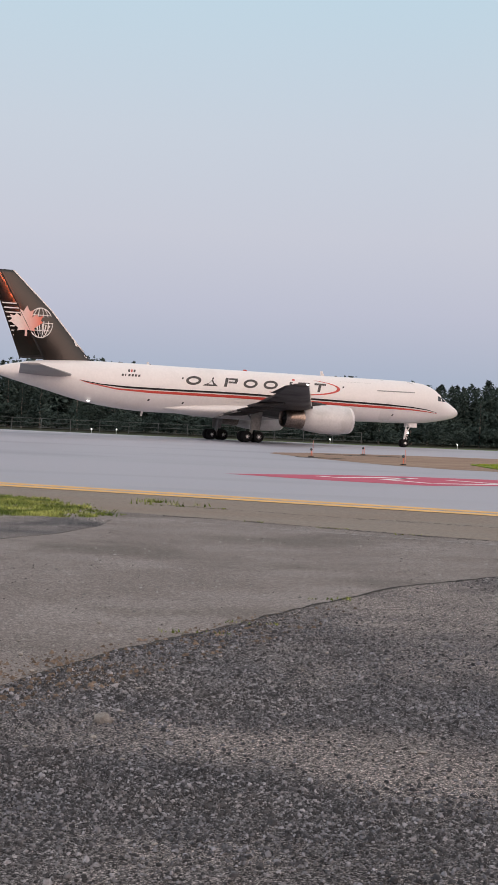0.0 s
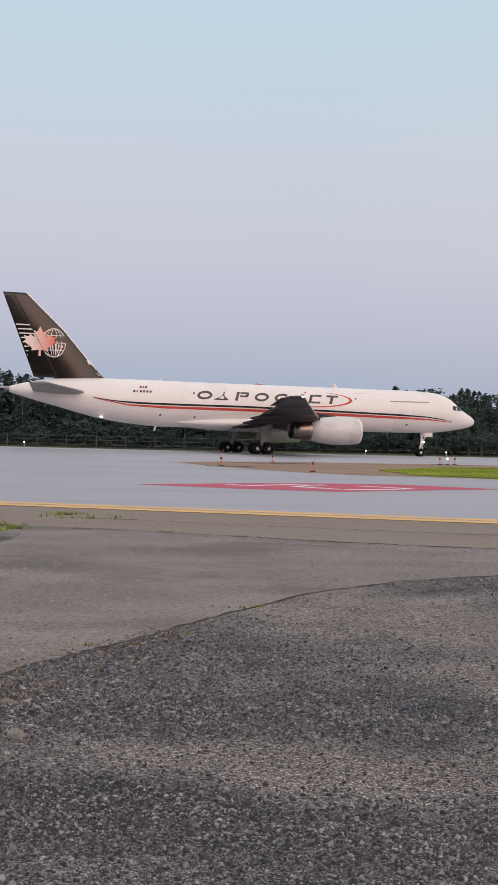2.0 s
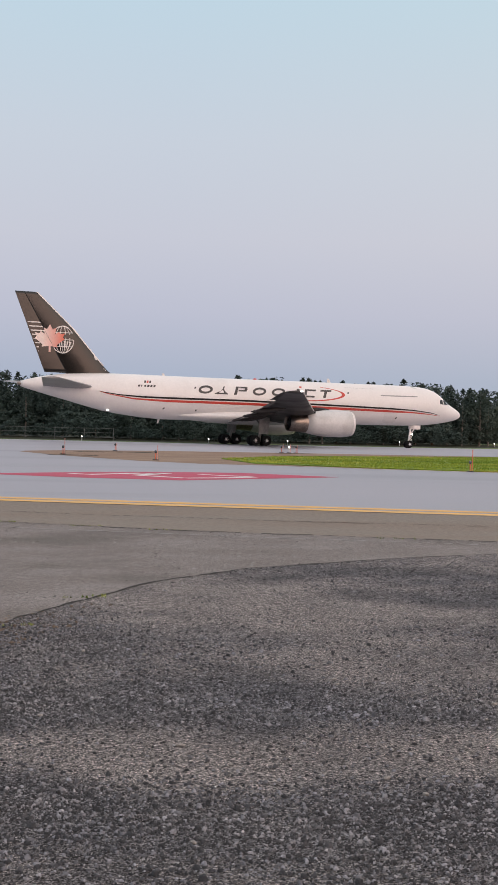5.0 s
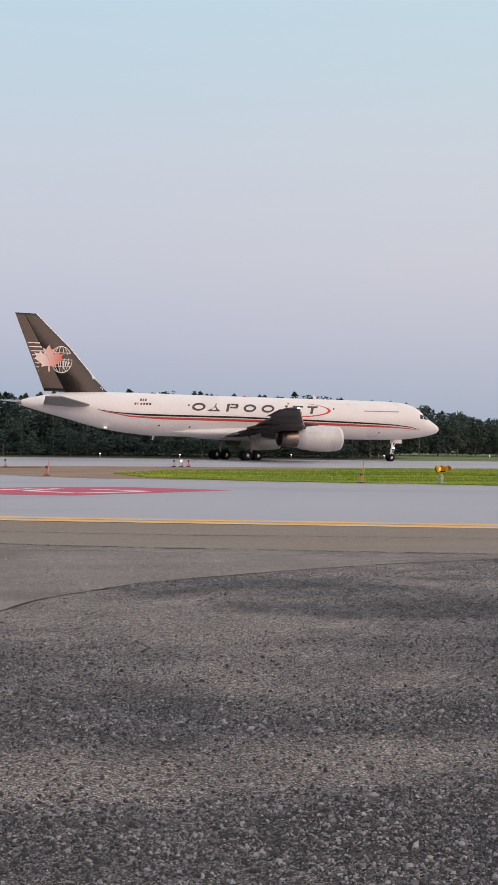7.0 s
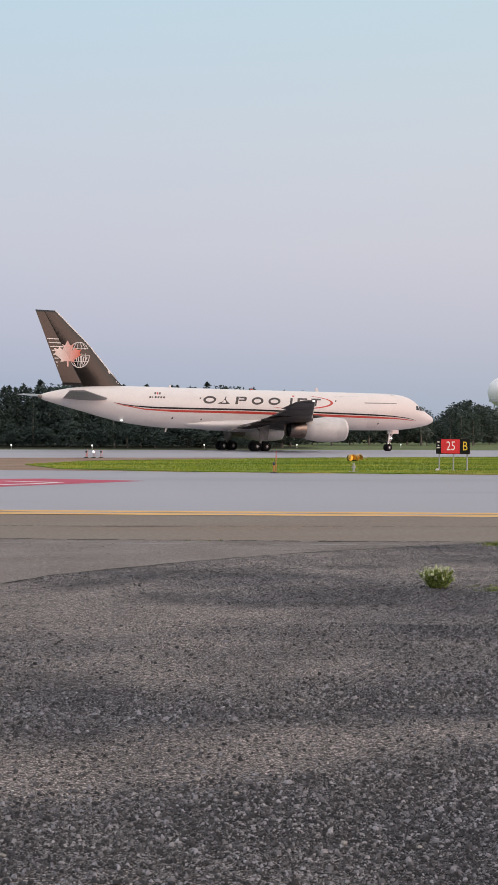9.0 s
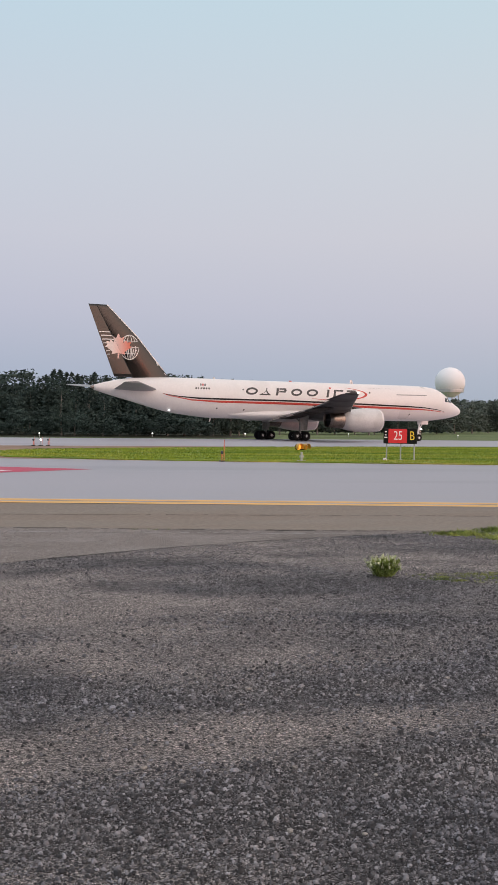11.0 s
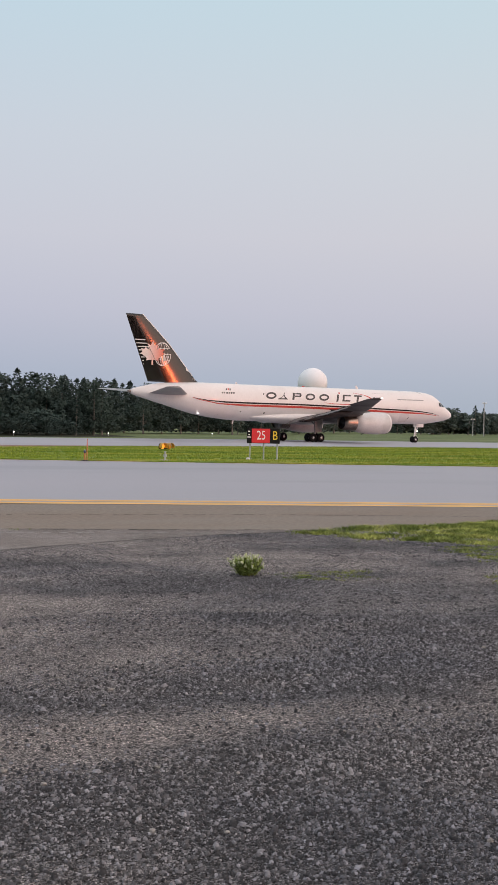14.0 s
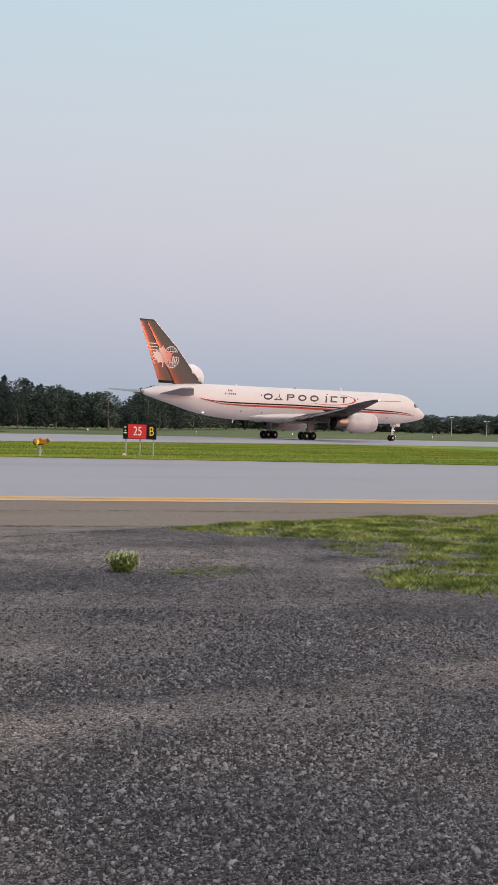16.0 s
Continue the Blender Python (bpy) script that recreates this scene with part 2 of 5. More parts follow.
M_CRACK = material("crack_dirt", (0.055, 0.05, 0.045), 0.95, vary=0.3, scale=2, fine=30, bump=0.3, spec=0.1)
M_JET = material("white_aircraft_paint", (0.78, 0.74, 0.725), 0.32, vary=0.025, scale=0.35, fine=5, bump=0.0, coat=0.25, stain=(0.72, 0.675, 0.655), stain_scale=0.25, stain_at=0.6)
M_COWL = material("grey_white_cowling_paint", (0.62, 0.60, 0.595), 0.34, vary=0.05, scale=0.5, fine=6, bump=0.0, coat=0.2, stain=(0.54, 0.52, 0.51), stain_scale=0.6, stain_at=0.58)
M_FIN = material("glossy_black_paint", (0.008, 0.007, 0.007), 0.12, vary=0.1, scale=0.5, fine=1.6, bump=0.05, spec=0.5)
M_BLACK = material("black_paint", (0.014, 0.012, 0.012), 0.5, vary=0.1, scale=1, fine=10, bump=0, spec=0.2)
M_DECAL_GREY = material("dark_grey_lettering", (0.055, 0.047, 0.048), 0.4, vary=0.05, scale=1, fine=10, bump=0)
M_DECAL_RED = material("red_paint", (0.52, 0.055, 0.04), 0.4, vary=0.05, scale=1, fine=10, bump=0)
M_LEAF = material("salmon_red_paint", (0.84, 0.68, 0.63), 0.35, vary=0.05, scale=0.5, fine=6, bump=0, tint=(0.72, 0.15, 0.09), across=(-20.3, -18.3))
M_DECAL_WHITE = material("white_decal", (0.75, 0.70, 0.68), 0.4, vary=0.05, scale=1, fine=10, bump=0)
M_SPOILER = material("grey_flap_paint", (0.15, 0.135, 0.13), 0.5, vary=0.25, scale=1.2, fine=9, bump=0.02, tint=(0.09, 0.08, 0.08), stretch=(0.4, 1, 1), spec=0.3)
M_FLAP = material("dark_flap_paint", (0.042, 0.039, 0.040), 0.55, vary=0.25, scale=1.5, fine=12, bump=0.02, tint=(0.03, 0.027, 0.028), stretch=(0.4, 1, 1), spec=0.2)
M_WING = material("grey_wing_paint", (0.105, 0.098, 0.098), 0.55, vary=0.2, scale=0.8, fine=12, bump=0.02, tint=(0.05, 0.046, 0.046), stretch=(0.4, 1, 1), spec=0.2)
M_TAILPLANE = material("pale_grey_tailplane", (0.24, 0.23, 0.23), 0.4, vary=0.1, scale=0.8, fine=12, bump=0.02)
M_STEEL = material("bare_metal", (0.55, 0.50, 0.47), 0.28, metal=1.0, vary=0.12, scale=1.0, fine=12, bump=0.02)
M_LIP = material("dull_polished_metal", (0.82, 0.78, 0.76), 0.5, metal=0.6, vary=0.08, scale=1.0, fine=12, bump=0.01)
M_NOZZLE = material("burnt_metal", (0.30, 0.25, 0.22), 0.34, metal=1.0, vary=0.25, scale=1.2, fine=8, bump=0.03)
M_DARK = material("dark_interior", (0.012, 0.012, 0.013), 0.7, vary=0.2, scale=2, fine=20, bump=0)
M_TYRE = material("tyre_rubber", (0.015, 0.015, 0.016), 0.85, vary=0.2, scale=5, fine=60, bump=0.2, spec=0.08)
M_HUB = material("wheel_hub_paint", (0.72, 0.70, 0.69), 0.5, vary=0.15, scale=4, fine=40, bump=0.05)
M_GEAR = material("gear_grey_paint", (0.27, 0.265, 0.265), 0.45, vary=0.2, scale=3, fine=30, bump=0.05)
M_GLASS = material("cockpit_glass", (0.06, 0.065, 0.075), 0.08, vary=0.05, scale=2, fine=10, bump=0, coat=1.0)
M_LAMP = material("white_lamp", (0.8, 0.8, 0.8), 0.3, bump=0, glow=(1, 0.95, 0.9), glow_strength=2.2)
M_AMBER = material("amber_lens_lit", (0.8, 0.35, 0.03), 0.3, bump=0, glow=(1.0, 0.38, 0.05), glow_strength=1.1)
M_AMBER_DIM = material("amber_lens", (0.55, 0.24, 0.03), 0.25, bump=0, glow=(1.0, 0.36, 0.03), glow_strength=0.12)
M_SIGN_RED = material("sign_red", (0.62, 0.03, 0.035), 0.4, vary=0.05, scale=2, fine=20, bump=0, glow=(0.8, 0.03, 0.03), glow_strength=0.22)
M_SIGN_YELLOW = material("sign_yellow", (0.75, 0.5, 0.04), 0.4, vary=0.05, scale=2, fine=20, bump=0, glow=(0.9, 0.55, 0.05), glow_strength=0.3)
M_SIGN_WHITE = material("sign_white", (0.8, 0.72, 0.7), 0.4, vary=0.05, scale=2, fine=20, bump=0, glow=(0.9, 0.7, 0.66), glow_strength=0.25)
M_VISOR = material("yellow_visor_enamel", (0.55, 0.31, 0.03), 0.35, vary=0.2, scale=4, fine=30, bump=0)
M_POST = material("galvanised_steel", (0.5, 0.5, 0.5), 0.5, metal=0.5, vary=0.15, scale=5, fine=40, bump=0.05)
M_FENCE = material("weathered_fence_wire", (0.16, 0.17, 0.17), 0.7, metal=0.3, vary=0.2, scale=3, fine=30, bump=0)
M_ORANGE = material("orange_marker_plastic", (0.72, 0.18, 0.10), 0.5, vary=0.1, scale=8, fine=60, bump=0)
M_PINK = material("faded_marker_plastic", (0.68, 0.33, 0.28), 0.5, vary=0.1, scale=8, fine=60, bump=0)
M_BARK = material("grey_bark", (0.20, 0.18, 0.16), 0.9, vary=0.3, scale=2, fine=20, bump=0.5, per_object=0.2, spec=0.1)
M_NEEDLE = material("conifer_needles", (0.050, 0.074, 0.066), 0.85, vary=0.25, scale=0.5, fine=6, bump=0, island=0.18, per_object=0.2, spec=0.1)
M_FOLIAGE = material("broadleaf_foliage", (0.056, 0.080, 0.067), 0.8, vary=0.25, scale=0.5, fine=6, bump=0, island=0.2, per_object=0.2, spec=0.1)
# far foliage: distance haze is put into this paler, greyer base colour
M_HAZED_LEAF = material("haze_paled_foliage", (0.105, 0.135, 0.118), 0.8, vary=0.25, scale=0.5, fine=6, bump=0, island=0.2, per_object=0.2, spec=0.1)
M_BRUSH = material("dark_undergrowth", (0.056, 0.080, 0.071), 0.9, vary=0.3, scale=0.3, fine=3, bump=0, island=0.3, spec=0.1)
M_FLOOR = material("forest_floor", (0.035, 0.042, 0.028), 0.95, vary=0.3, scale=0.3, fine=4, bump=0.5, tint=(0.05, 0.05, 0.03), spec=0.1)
M_RADOME = material("white_radome_panels", (0.86, 0.86, 0.88), 0.5, vary=0.04, scale=0.3, fine=3, bump=0.02)
M_WEED = material("pale_green_leaves", (0.36, 0.43, 0.14), 0.7, vary=0.15, scale=8, fine=60, bump=0, island=0.4, spec=0.2)
M_FLOWER = material("cream_flower_heads", (0.62, 0.62, 0.42), 0.7, vary=0.15, scale=20, fine=90, bump=0, island=0.2)
M_ROOF = material("pale_metal_roof", (0.62, 0.62, 0.62), 0.5, vary=0.08, scale=0.5, fine=6, bump=0)

# ---- mesh helpers ----


def link_mesh(name, bm, mat, parent=None, label="", smooth=False):
    me = bpy.data.meshes.new(name)
    bm.to_mesh(me)
    bm.free()
    for mm in (mat if isinstance(mat, (list, tuple)) else [mat]):
        me.materials.append(mm)
    if smooth:
        me.shade_smooth()
    ob = new(name, me)
    if parent:
        ob.parent = parent
    if label:
        ob["label"] = label
    return ob


def part(name, bm, mat, parent, label="", smooth=False):
    return link_mesh(name, bm, mat, parent, label, smooth)


def box(bm, x, y, z, sx, sy, sz, m=None, bevel=0.0):
    r = bmesh.ops.create_cube(bm, size=1, matrix=(m or Matrix()) @ Matrix.Translation((x, y, z)) @ Matrix.Diagonal((sx, sy, sz, 1)))
    if bevel:
        es = list({e for v in r["verts"] for e in v.link_edges})
        bmesh.ops.bevel(bm, geom=es, offset=bevel, segments=1, affect="EDGES")
    return bm


def rod(bm, a, b, r1, r2=None, seg=8):
    a, b = Vector(a), Vector(b)
    d = b - a
    m = Matrix.Translation((a + b) / 2) @ d.to_track_quat("Z", "Y").to_matrix().to_4x4()
    bmesh.ops.create_cone(bm, cap_ends=True, segments=seg, radius1=r1, radius2=r1 if r2 is None else r2, depth=d.length, matrix=m)
    return bm


def ball(bm, c, r, sub=2):
    bmesh.ops.create_icosphere(bm, subdivisions=sub, radius=1, matrix=Matrix.Translation(c) @ Matrix.Diagonal((*(r if hasattr(r, "__len__") else (r, r, r)), 1)))
    return bm


def loft(bm, rings, cap=True):
    """Skin closed rings of equal length."""
    vs = [[bm.verts.new(p) for p in ring] for ring in rings]
    for a, b in zip(vs, vs[1:]):
        for i in range(len(a)):
            j = (i + 1) % len(a)
            bm.faces.new((a[i], a[j], b[j], b[i]))
    if cap:
        bm.faces.new(vs[0])
        bm.faces.new(vs[-1][::-1])
    bmesh.ops.recalc_face_normals(bm, faces=bm.faces)
    return bm


def polygon(bm, pts, z, thick=0.0):
    f = bm.faces.new([bm.verts.new((x, y, z)) for x, y in pts])
    if f.normal.z < 0 or (f.normal_update() or f.normal.z) < 0:
        f.normal_flip()
    if thick:
        r = bmesh.ops.extrude_face_region(bm, geom=[f])
        bmesh.ops.translate(bm, vec=(0, 0, -thick), verts=[v for v in r["geom"] if isinstance(v, bmesh.types.BMVert)])
        bmesh.ops.recalc_face_normals(bm, faces=bm.faces)
    return bm


def ribbon(bm, pts, width, z, wobble=0.0, seed=0, sub=6, broken=0.0):
    """A strip of uneven width along a ground line."""
    rnd = random.Random(seed)
    fine = []
    for (x0, y0), (x1, y1) in zip(pts, pts[1:]):
        for k in range(sub):
            u = k / sub
            fine.append((x0 + (x1 - x0) * u, y0 + (y1 - y0) * u))
    fine.append(pts[-1])
    prev = None
    for i, (x, y) in enumerate(fine):
        a, b = fine[max(i - 1, 0)], fine[min(i + 1, len(fine) - 1)]
        d = Vector((b[0] - a[0], b[1] - a[1])).normalized()
        nx, ny = -d.y, d.x
        o = rnd.uniform(-wobble, wobble)
        w0, w1 = (width * (0.5 + (rnd.uniform(-0.35, 0.5) if wobble else 0)) for _ in (0, 1))
        cur = [bm.verts.new((x + nx * (o + w0), y + ny * (o + w0), z)), bm.verts.new((x + nx * (o - w1), y + ny * (o - w1), z))]
        if prev and rnd.random() >= broken:
            bm.faces.new((prev[0], prev[1], cur[1], cur[0]))
        prev = cur
    bmesh.ops.recalc_face_normals(bm, faces=bm.faces)
    return bm


def raw_mesh(name, verts, faces, mat):
    """A mesh from arrays: verts (n, 3), faces (m, 3)."""
    me = bpy.data.meshes.new(name)
    me.vertices.add(len(verts))
    me.vertices.foreach_set("co", np.asarray(verts, np.float32).ravel())
    me.loops.add(faces.size)
    me.loops.foreach_set("vertex_index", faces.astype(np.int32).ravel())
    me.polygons.add(len(faces))
    me.polygons.foreach_set("loop_start", np.arange(0, faces.size, faces.shape[1], dtype=np.int32))
    me.update(calc_edges=True)
    me.materials.append(mat)
    return me


def inside(px, py, poly):
    px, py = np.asarray(px), np.asarray(py)
    res = np.zeros(px.shape, bool)
    for (x0, y0), (x1, y1) in zip(poly, poly[1:] + poly[:1]):
        c = ((y0 > py) != (y1 > py)) & (px < (x1 - x0) * (py - y0) / ((y1 - y0) or 1e-9) + x0)
        res ^= c
    return res


# ---- the ground and its pavements ----
bm = bmesh.new()
bmesh.ops.create_grid(bm, x_segments=2, y_segments=2, size=2600, matrix=Matrix.Translation((0, 0, -0.06)))
tagged(link_mesh("ground", bm, M_FIELD), "flat green airfield grass reaching the horizon", "ground", kind="structure")

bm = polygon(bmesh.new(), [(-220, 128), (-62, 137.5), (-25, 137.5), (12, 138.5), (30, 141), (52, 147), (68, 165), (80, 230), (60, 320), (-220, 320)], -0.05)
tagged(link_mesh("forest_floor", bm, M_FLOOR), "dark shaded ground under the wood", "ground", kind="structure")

FAR_EDGE = [(-260, 112), (-120, 124), (-25, 132.5), (0, 130), (20, 130), (46, 137), (76, 147), (100, 149), (145, 155), (400, 186)]
NEAR_EDGE = [(300, -59.3), (60, 11.4), (21.9, 22.55), (12, 25.45), (0, 28.95), (-6, 30.7), (-60, 46.4), (-260, 104)]
bm = polygon(bmesh.new(), FAR_EDGE + NEAR_EDGE, 0.0, 0.05)
tagged(link_mesh("taxiway_pavement", bm, M_TAXI), "smooth blue-grey asphalt taxiway and runway surface", "pavement", kind="structure")

bm = polygon(bmesh.new(), [(300, -59.32), (60, 11.38), (21.9, 22.53), (12, 25.43), (0, 28.93), (-6, 30.68), (-60, 46.38), (-60, 39), (-6, 25.5), (-1.5, 23.6), (4.2, 21.0), (11, 19.0), (60, 3), (300, -70)], -0.004, 0.05)
tagged(link_mesh("taxiway_shoulder", bm, M_SHOULDER), "dusty brown asphalt shoulder beside the taxiway", "pavement", kind="structure")

SEAM = [(-12, 5.2), (-3.0, 7.3), (-1.5, 8.1), (-0.9, 9.6), (-0.2, 10.8), (0.5, 12.2), (1.7, 14.3), (3.0, 15.7), (5.4, 17.1), (7.2, 17.85), (9.0, 18.45), (10.6, 18.7)]
OLD_APRON = [(-60, 38.98), (-6, 25.48), (-1.5, 23.58), (4.2, 20.98), (11, 18.98)] + SEAM[::-1] + [(-60, -4)]
bm = polygon(bmesh.new(), OLD_APRON, -0.002, 0.05)
tagged(link_mesh("old_apron", bm, M_APRON), "worn grey asphalt apron with fine aggregate and cracks", "pavement", kind="structure")

GRAVEL = SEAM + [(11.2, 18.95), (30, 13.0), (40, 8), (40, -8), (-12, -8)]
bm = polygon(bmesh.new(), GRAVEL, 0.002, 0.05)
tagged(link_mesh("gravel_yard", bm, M_BED), "compacted dark grey gravel with dusty patches", "ground", kind="structure")

# gravel patch and grass beside the apron at the far end
bm = polygon(bmesh.new(), [(-2.2, 22.0), (-2.25, 20.6), (-2.65, 19.0), (-3.3, 17.7), (-5, 16.4), (-14, 15), (-14, 23)], 0.006, 0.03)
tagged(link_mesh("gravel_patch", bm, M_BED), "dark loose gravel beside the grass verge", "ground", kind="structure")
GRASS_L = [(-2.25, 22.3), (-2.5, 23.7), (-4.1, 26.4), (-5.4, 27.6), (-14, 30), (-14, 22.2), (-4.0, 21.7)]
GRASS_R = [(10.4, 18.3), (11.5, 18.7), (14.0, 19.0), (15.2, 19.6), (18.6, 19.5), (24, 18.3), (24, 10), (12.5, 10.6), (9.9, 11.0), (9.3, 11.4), (9.6, 12.6), (10.7, 14.0), (11.2, 15.6), (10.2, 17.4)]

# dirt seams and cracks
seams = [(SEAM[2:], 0.04, 0.02, "dark dirt seam along the apron's edge"), ([(-1.64, 26.2), (-0.43, 25.76), (1.58, 24.86), (3.04, 24.51), (4.62, 23.9), (7.5, 23.3), (9.8, 22.8), (12.4, 22.3), (14.5, 21.6), (16.4, 20.9), (20, 19.9)], 0.045, 0.05, "long dark crack in the shoulder"),
         ([(-1.46, 23.33), (0.0, 22.9), (1.41, 22.1), (2.66, 21.45), (4.06, 20.96), (8, 19.7), (11, 18.9)], 0.06, 0.05, "weedy crack between apron and shoulder")]
for i, (pts, wid, wob, lab) in enumerate(seams):
    tagged(link_mesh("pavement_crack", ribbon(bmesh.new(), pts, wid, 0.006, wob, i, 14 if i == 0 else 30, 0.0 if i == 0 else 0.25), M_CRACK), lab, "crack", kind="structure")
bm = ribbon(bmesh.new(), [(-2.0, 22.6), (1.3, 21.2), (4.0, 20.2), (9, 18.75)], 0.045, 0.004, 0.03, 8, 40, 0.2)
tagged(link_mesh("patch_seam", bm, M_PALE), "pale worn joint between two asphalt layers", "joint", kind="structure")

# double yellow edge line
for off in (-0.03, 0.88):
    pts = [(-60, 47.55 - off), (-5.8, 31.75 - off), (5.0, 28.6 - off), (12.8, 26.45 - off), (21.9, 23.75 - off), (120, -5.3 - off)]
    tagged(link_mesh("edge_line", ribbon(bmesh.new(), pts, 0.56, 0.005, 0.0, 0, 1), M_YELLOW), "solid yellow taxiway edge line", "line", kind="structure")

# red painted instruction marking with white bars
RED = [(-0.75, 43.5), (2.4, 41.75), (5.6, 40.9), (8.6, 43.3), (12.1, 46.1), (8.9, 48.6), (5.7, 48.1), (3.5, 46.9)]
marking = tagged(link_mesh("ground_marking", polygon(bmesh.new(), RED, 0.005), M_RED), "red painted ground marking with faded white strokes", "marking", kind="structure")
for pts in ([(2.4, 44.9), (3.0, 44.3), (4.9, 46.3), (5.6, 45.8)], [(5.9, 46.6), (4.6, 44.4), (6.0, 42.7)], [(6.0, 42.7), (7.7, 43.7), (8.7, 44.7)], [(7.0, 46.2), (8.6, 44.8)]):
    part("white_stroke", ribbon(bmesh.new(), pts, 0.42, 0.009, 0.0, 0, 2), M_WHITE, marking)
tagged(link_mesh("taxiway_edge", ribbon(bmesh.new(), [(13.5, 58.1), (16.2, 56.5), (25.7, 53.1), (45.5, 47.6), (120, 23.9), (300, -28.1)], 0.5, 0.010, 0.0, 0, 1), M_CURB), "pale concrete edge of the taxiway beside the grass", "edge", kind="structure")
tagged(link_mesh("runway_edge_line", ribbon(bmesh.new(), [(-40, 124.6), (-3.8, 126.3), (6.3, 128.2)], 1.2, 0.006, 0, 0, 1), M_WHITE), "pale edge stripe on the far pavement", "line", kind="structure")

# the wedge between the two pavements: brown gravel point, then mown grass
WEDGE = [(1.2, 76.8), (2.7, 71.8), (4.2, 67.6), (6.5, 62.4), (9.0, 59.6), (12.0, 58.9), (16.2, 56.6), (25.7, 53.2), (45.5, 47.7), (120, 24), (300, -28), (300, 150), (140, 118), (99, 106.5), (56.4, 98.9), (36, 93), (18.9, 89.9), (10, 87.2), (4, 82.9), (1.6, 79.3)]
bm = polygon(bmesh.new(), WEDGE, 0.006)
tagged(link_mesh("gravel_wedge", bm, M_ISLAND), "brown gravel point between two taxiways", "ground", kind="structure")
GRASS_W = [(11.6, 69.0), (11.7, 65.5), (11.9, 61.2), (16.2, 57.4), (25.7, 53.7), (45.5, 48.2), (120, 24.5), (300, -27), (300, 146), (140, 115.5), (99, 104.5), (56.4, 96.5), (36, 89.5), (22.3, 81), (16, 76.3), (13, 70.5)]
bm = polygon(bmesh.new(), GRASS_W, 0.05, 0.045)
tagged(link_mesh("grass_wedge", bm, M_GRASS), "bright green mown grass between two taxiways", "grass", kind="structure")
bm = ribbon(bmesh.new(), [(4.6, 79.5), (7.2, 80.6), (9.4, 81.3)], 1.0, 0.012, 0.25, 3, 8)
tagged(link_mesh("dark_puddle", bm, M_CRACK), "dark damp strip on the gravel point", "puddle", kind="structure")


def tufts(name, pts, height, width, blades, mat, label, rng, lean=0.9):
    """Grass as crossed slender triangles at the given ground points."""
    n = len(pts)
    k = np.repeat(np.arange(n), blades)
    a = rng.uniform(0, 2 * np.pi, n * blades)
    h = height * rng.uniform(0.5, 1.25, n * blades)
    w = width * rng.uniform(0.6, 1.3, n * blades)
    base = np.zeros((n * blades, 3))
    base[:, :2] = np.asarray(pts)[k][:, :2] + rng.normal(0, width * 2.0, (n * blades, 2))
    base[:, 2] = np.asarray(pts)[k][:, 2]
    tip = base.copy()
    la = rng.uniform(0, 2 * np.pi, n * blades)
    tip[:, 0] += np.cos(la) * h * lean * rng.uniform(0, 1, n * blades)
    tip[:, 1] += np.sin(la) * h * lean * rng.uniform(0, 1, n * blades)
    tip[:, 2] += h
    side = np.stack([np.cos(a), np.sin(a), np.zeros_like(a)], 1) * w[:, None] / 2
    v = np.stack([base - side, base + side, tip], 1).reshape(-1, 3)
    f = np.arange(len(v)).reshape(-1, 3)
    return tagged(new(name, raw_mesh(name, v, f, mat)), label, "grass", kind="stuff")


rng = np.random.default_rng(4)


def scatter(poly, count, rng, z=0.0, keep=None):
    xs, ys = [p[0] for p in poly], [p[1] for p in poly]
    out = np.zeros((0, 3))
    while len(out) < count:
        p = np.stack([rng.uniform(min(xs), max(xs), count * 2), rng.uniform(min(ys), max(ys), count * 2), np.full(count * 2, z)], 1)
        ok = inside(p[:, 0], p[:, 1], poly)
        if keep is not None:
            ok &= keep(p)
        out = np.concatenate([out, p[ok]])
    return out[:count]


def clumpy(scale, level, seed):
    def f(p):
        return np.array([noise.noise(Vector((x * scale, y * scale, seed))) + random.Random(int(x * 991 + y * 7919)).uniform(-0.25, 0.25) > level for x, y, _ in p])
    return f


GRASS_W_NEAR = [(11.6, 69.0), (11.7, 65.5), (11.9, 61.2), (16.2, 57.4), (25.7, 53.7), (45.5, 48.2), (75, 39), (75, 100), (56.4, 96.5), (36, 89.5), (22.3, 81), (16, 76.3), (13, 70.5)]
tufts("wedge_grass", scatter(GRASS_W_NEAR, 42000, rng, 0.05), 0.06, 0.06, 3, M_BLADE, "short bright green grass blades with yellowish streaks", rng)


def patches(poly, count, each, spread, rng, keep=None):
    """Ground points in many small clumps of uneven size."""
    mid = scatter(poly, count, rng, 0.0, keep)
    k = np.repeat(np.arange(count), (each * np.exp(rng.normal(0, 0.7, count))).astype(int) + 1)
    out = mid[k]
    r = spread * np.exp(rng.normal(0, 0.35, count))[k]
    out[:, 0] += rng.normal(0, 1, len(k)) * r * 1.3
    out[:, 1] += rng.normal(0, 1, len(k)) * r
    return out


tufts("verge_grass", patches(GRASS_L, 900, 12, 0.10, rng), 0.055, 0.03, 4, M_BLADE_NEAR, "rough green weeds on the verge", rng, 1.6)
YARD_DENSE = [(10.4, 18.45), (11.0, 18.8), (12.3, 19.3), (14.0, 19.3), (15.2, 19.8), (18.6, 19.6), (24, 18.3), (24, 10.2), (9.6, 10.2), (8.95, 10.9), (9.3, 11.6), (10.6, 12.8), (12.6, 14.9), (12.3, 15.6), (11.6, 16.4), (10.75, 17.5)]
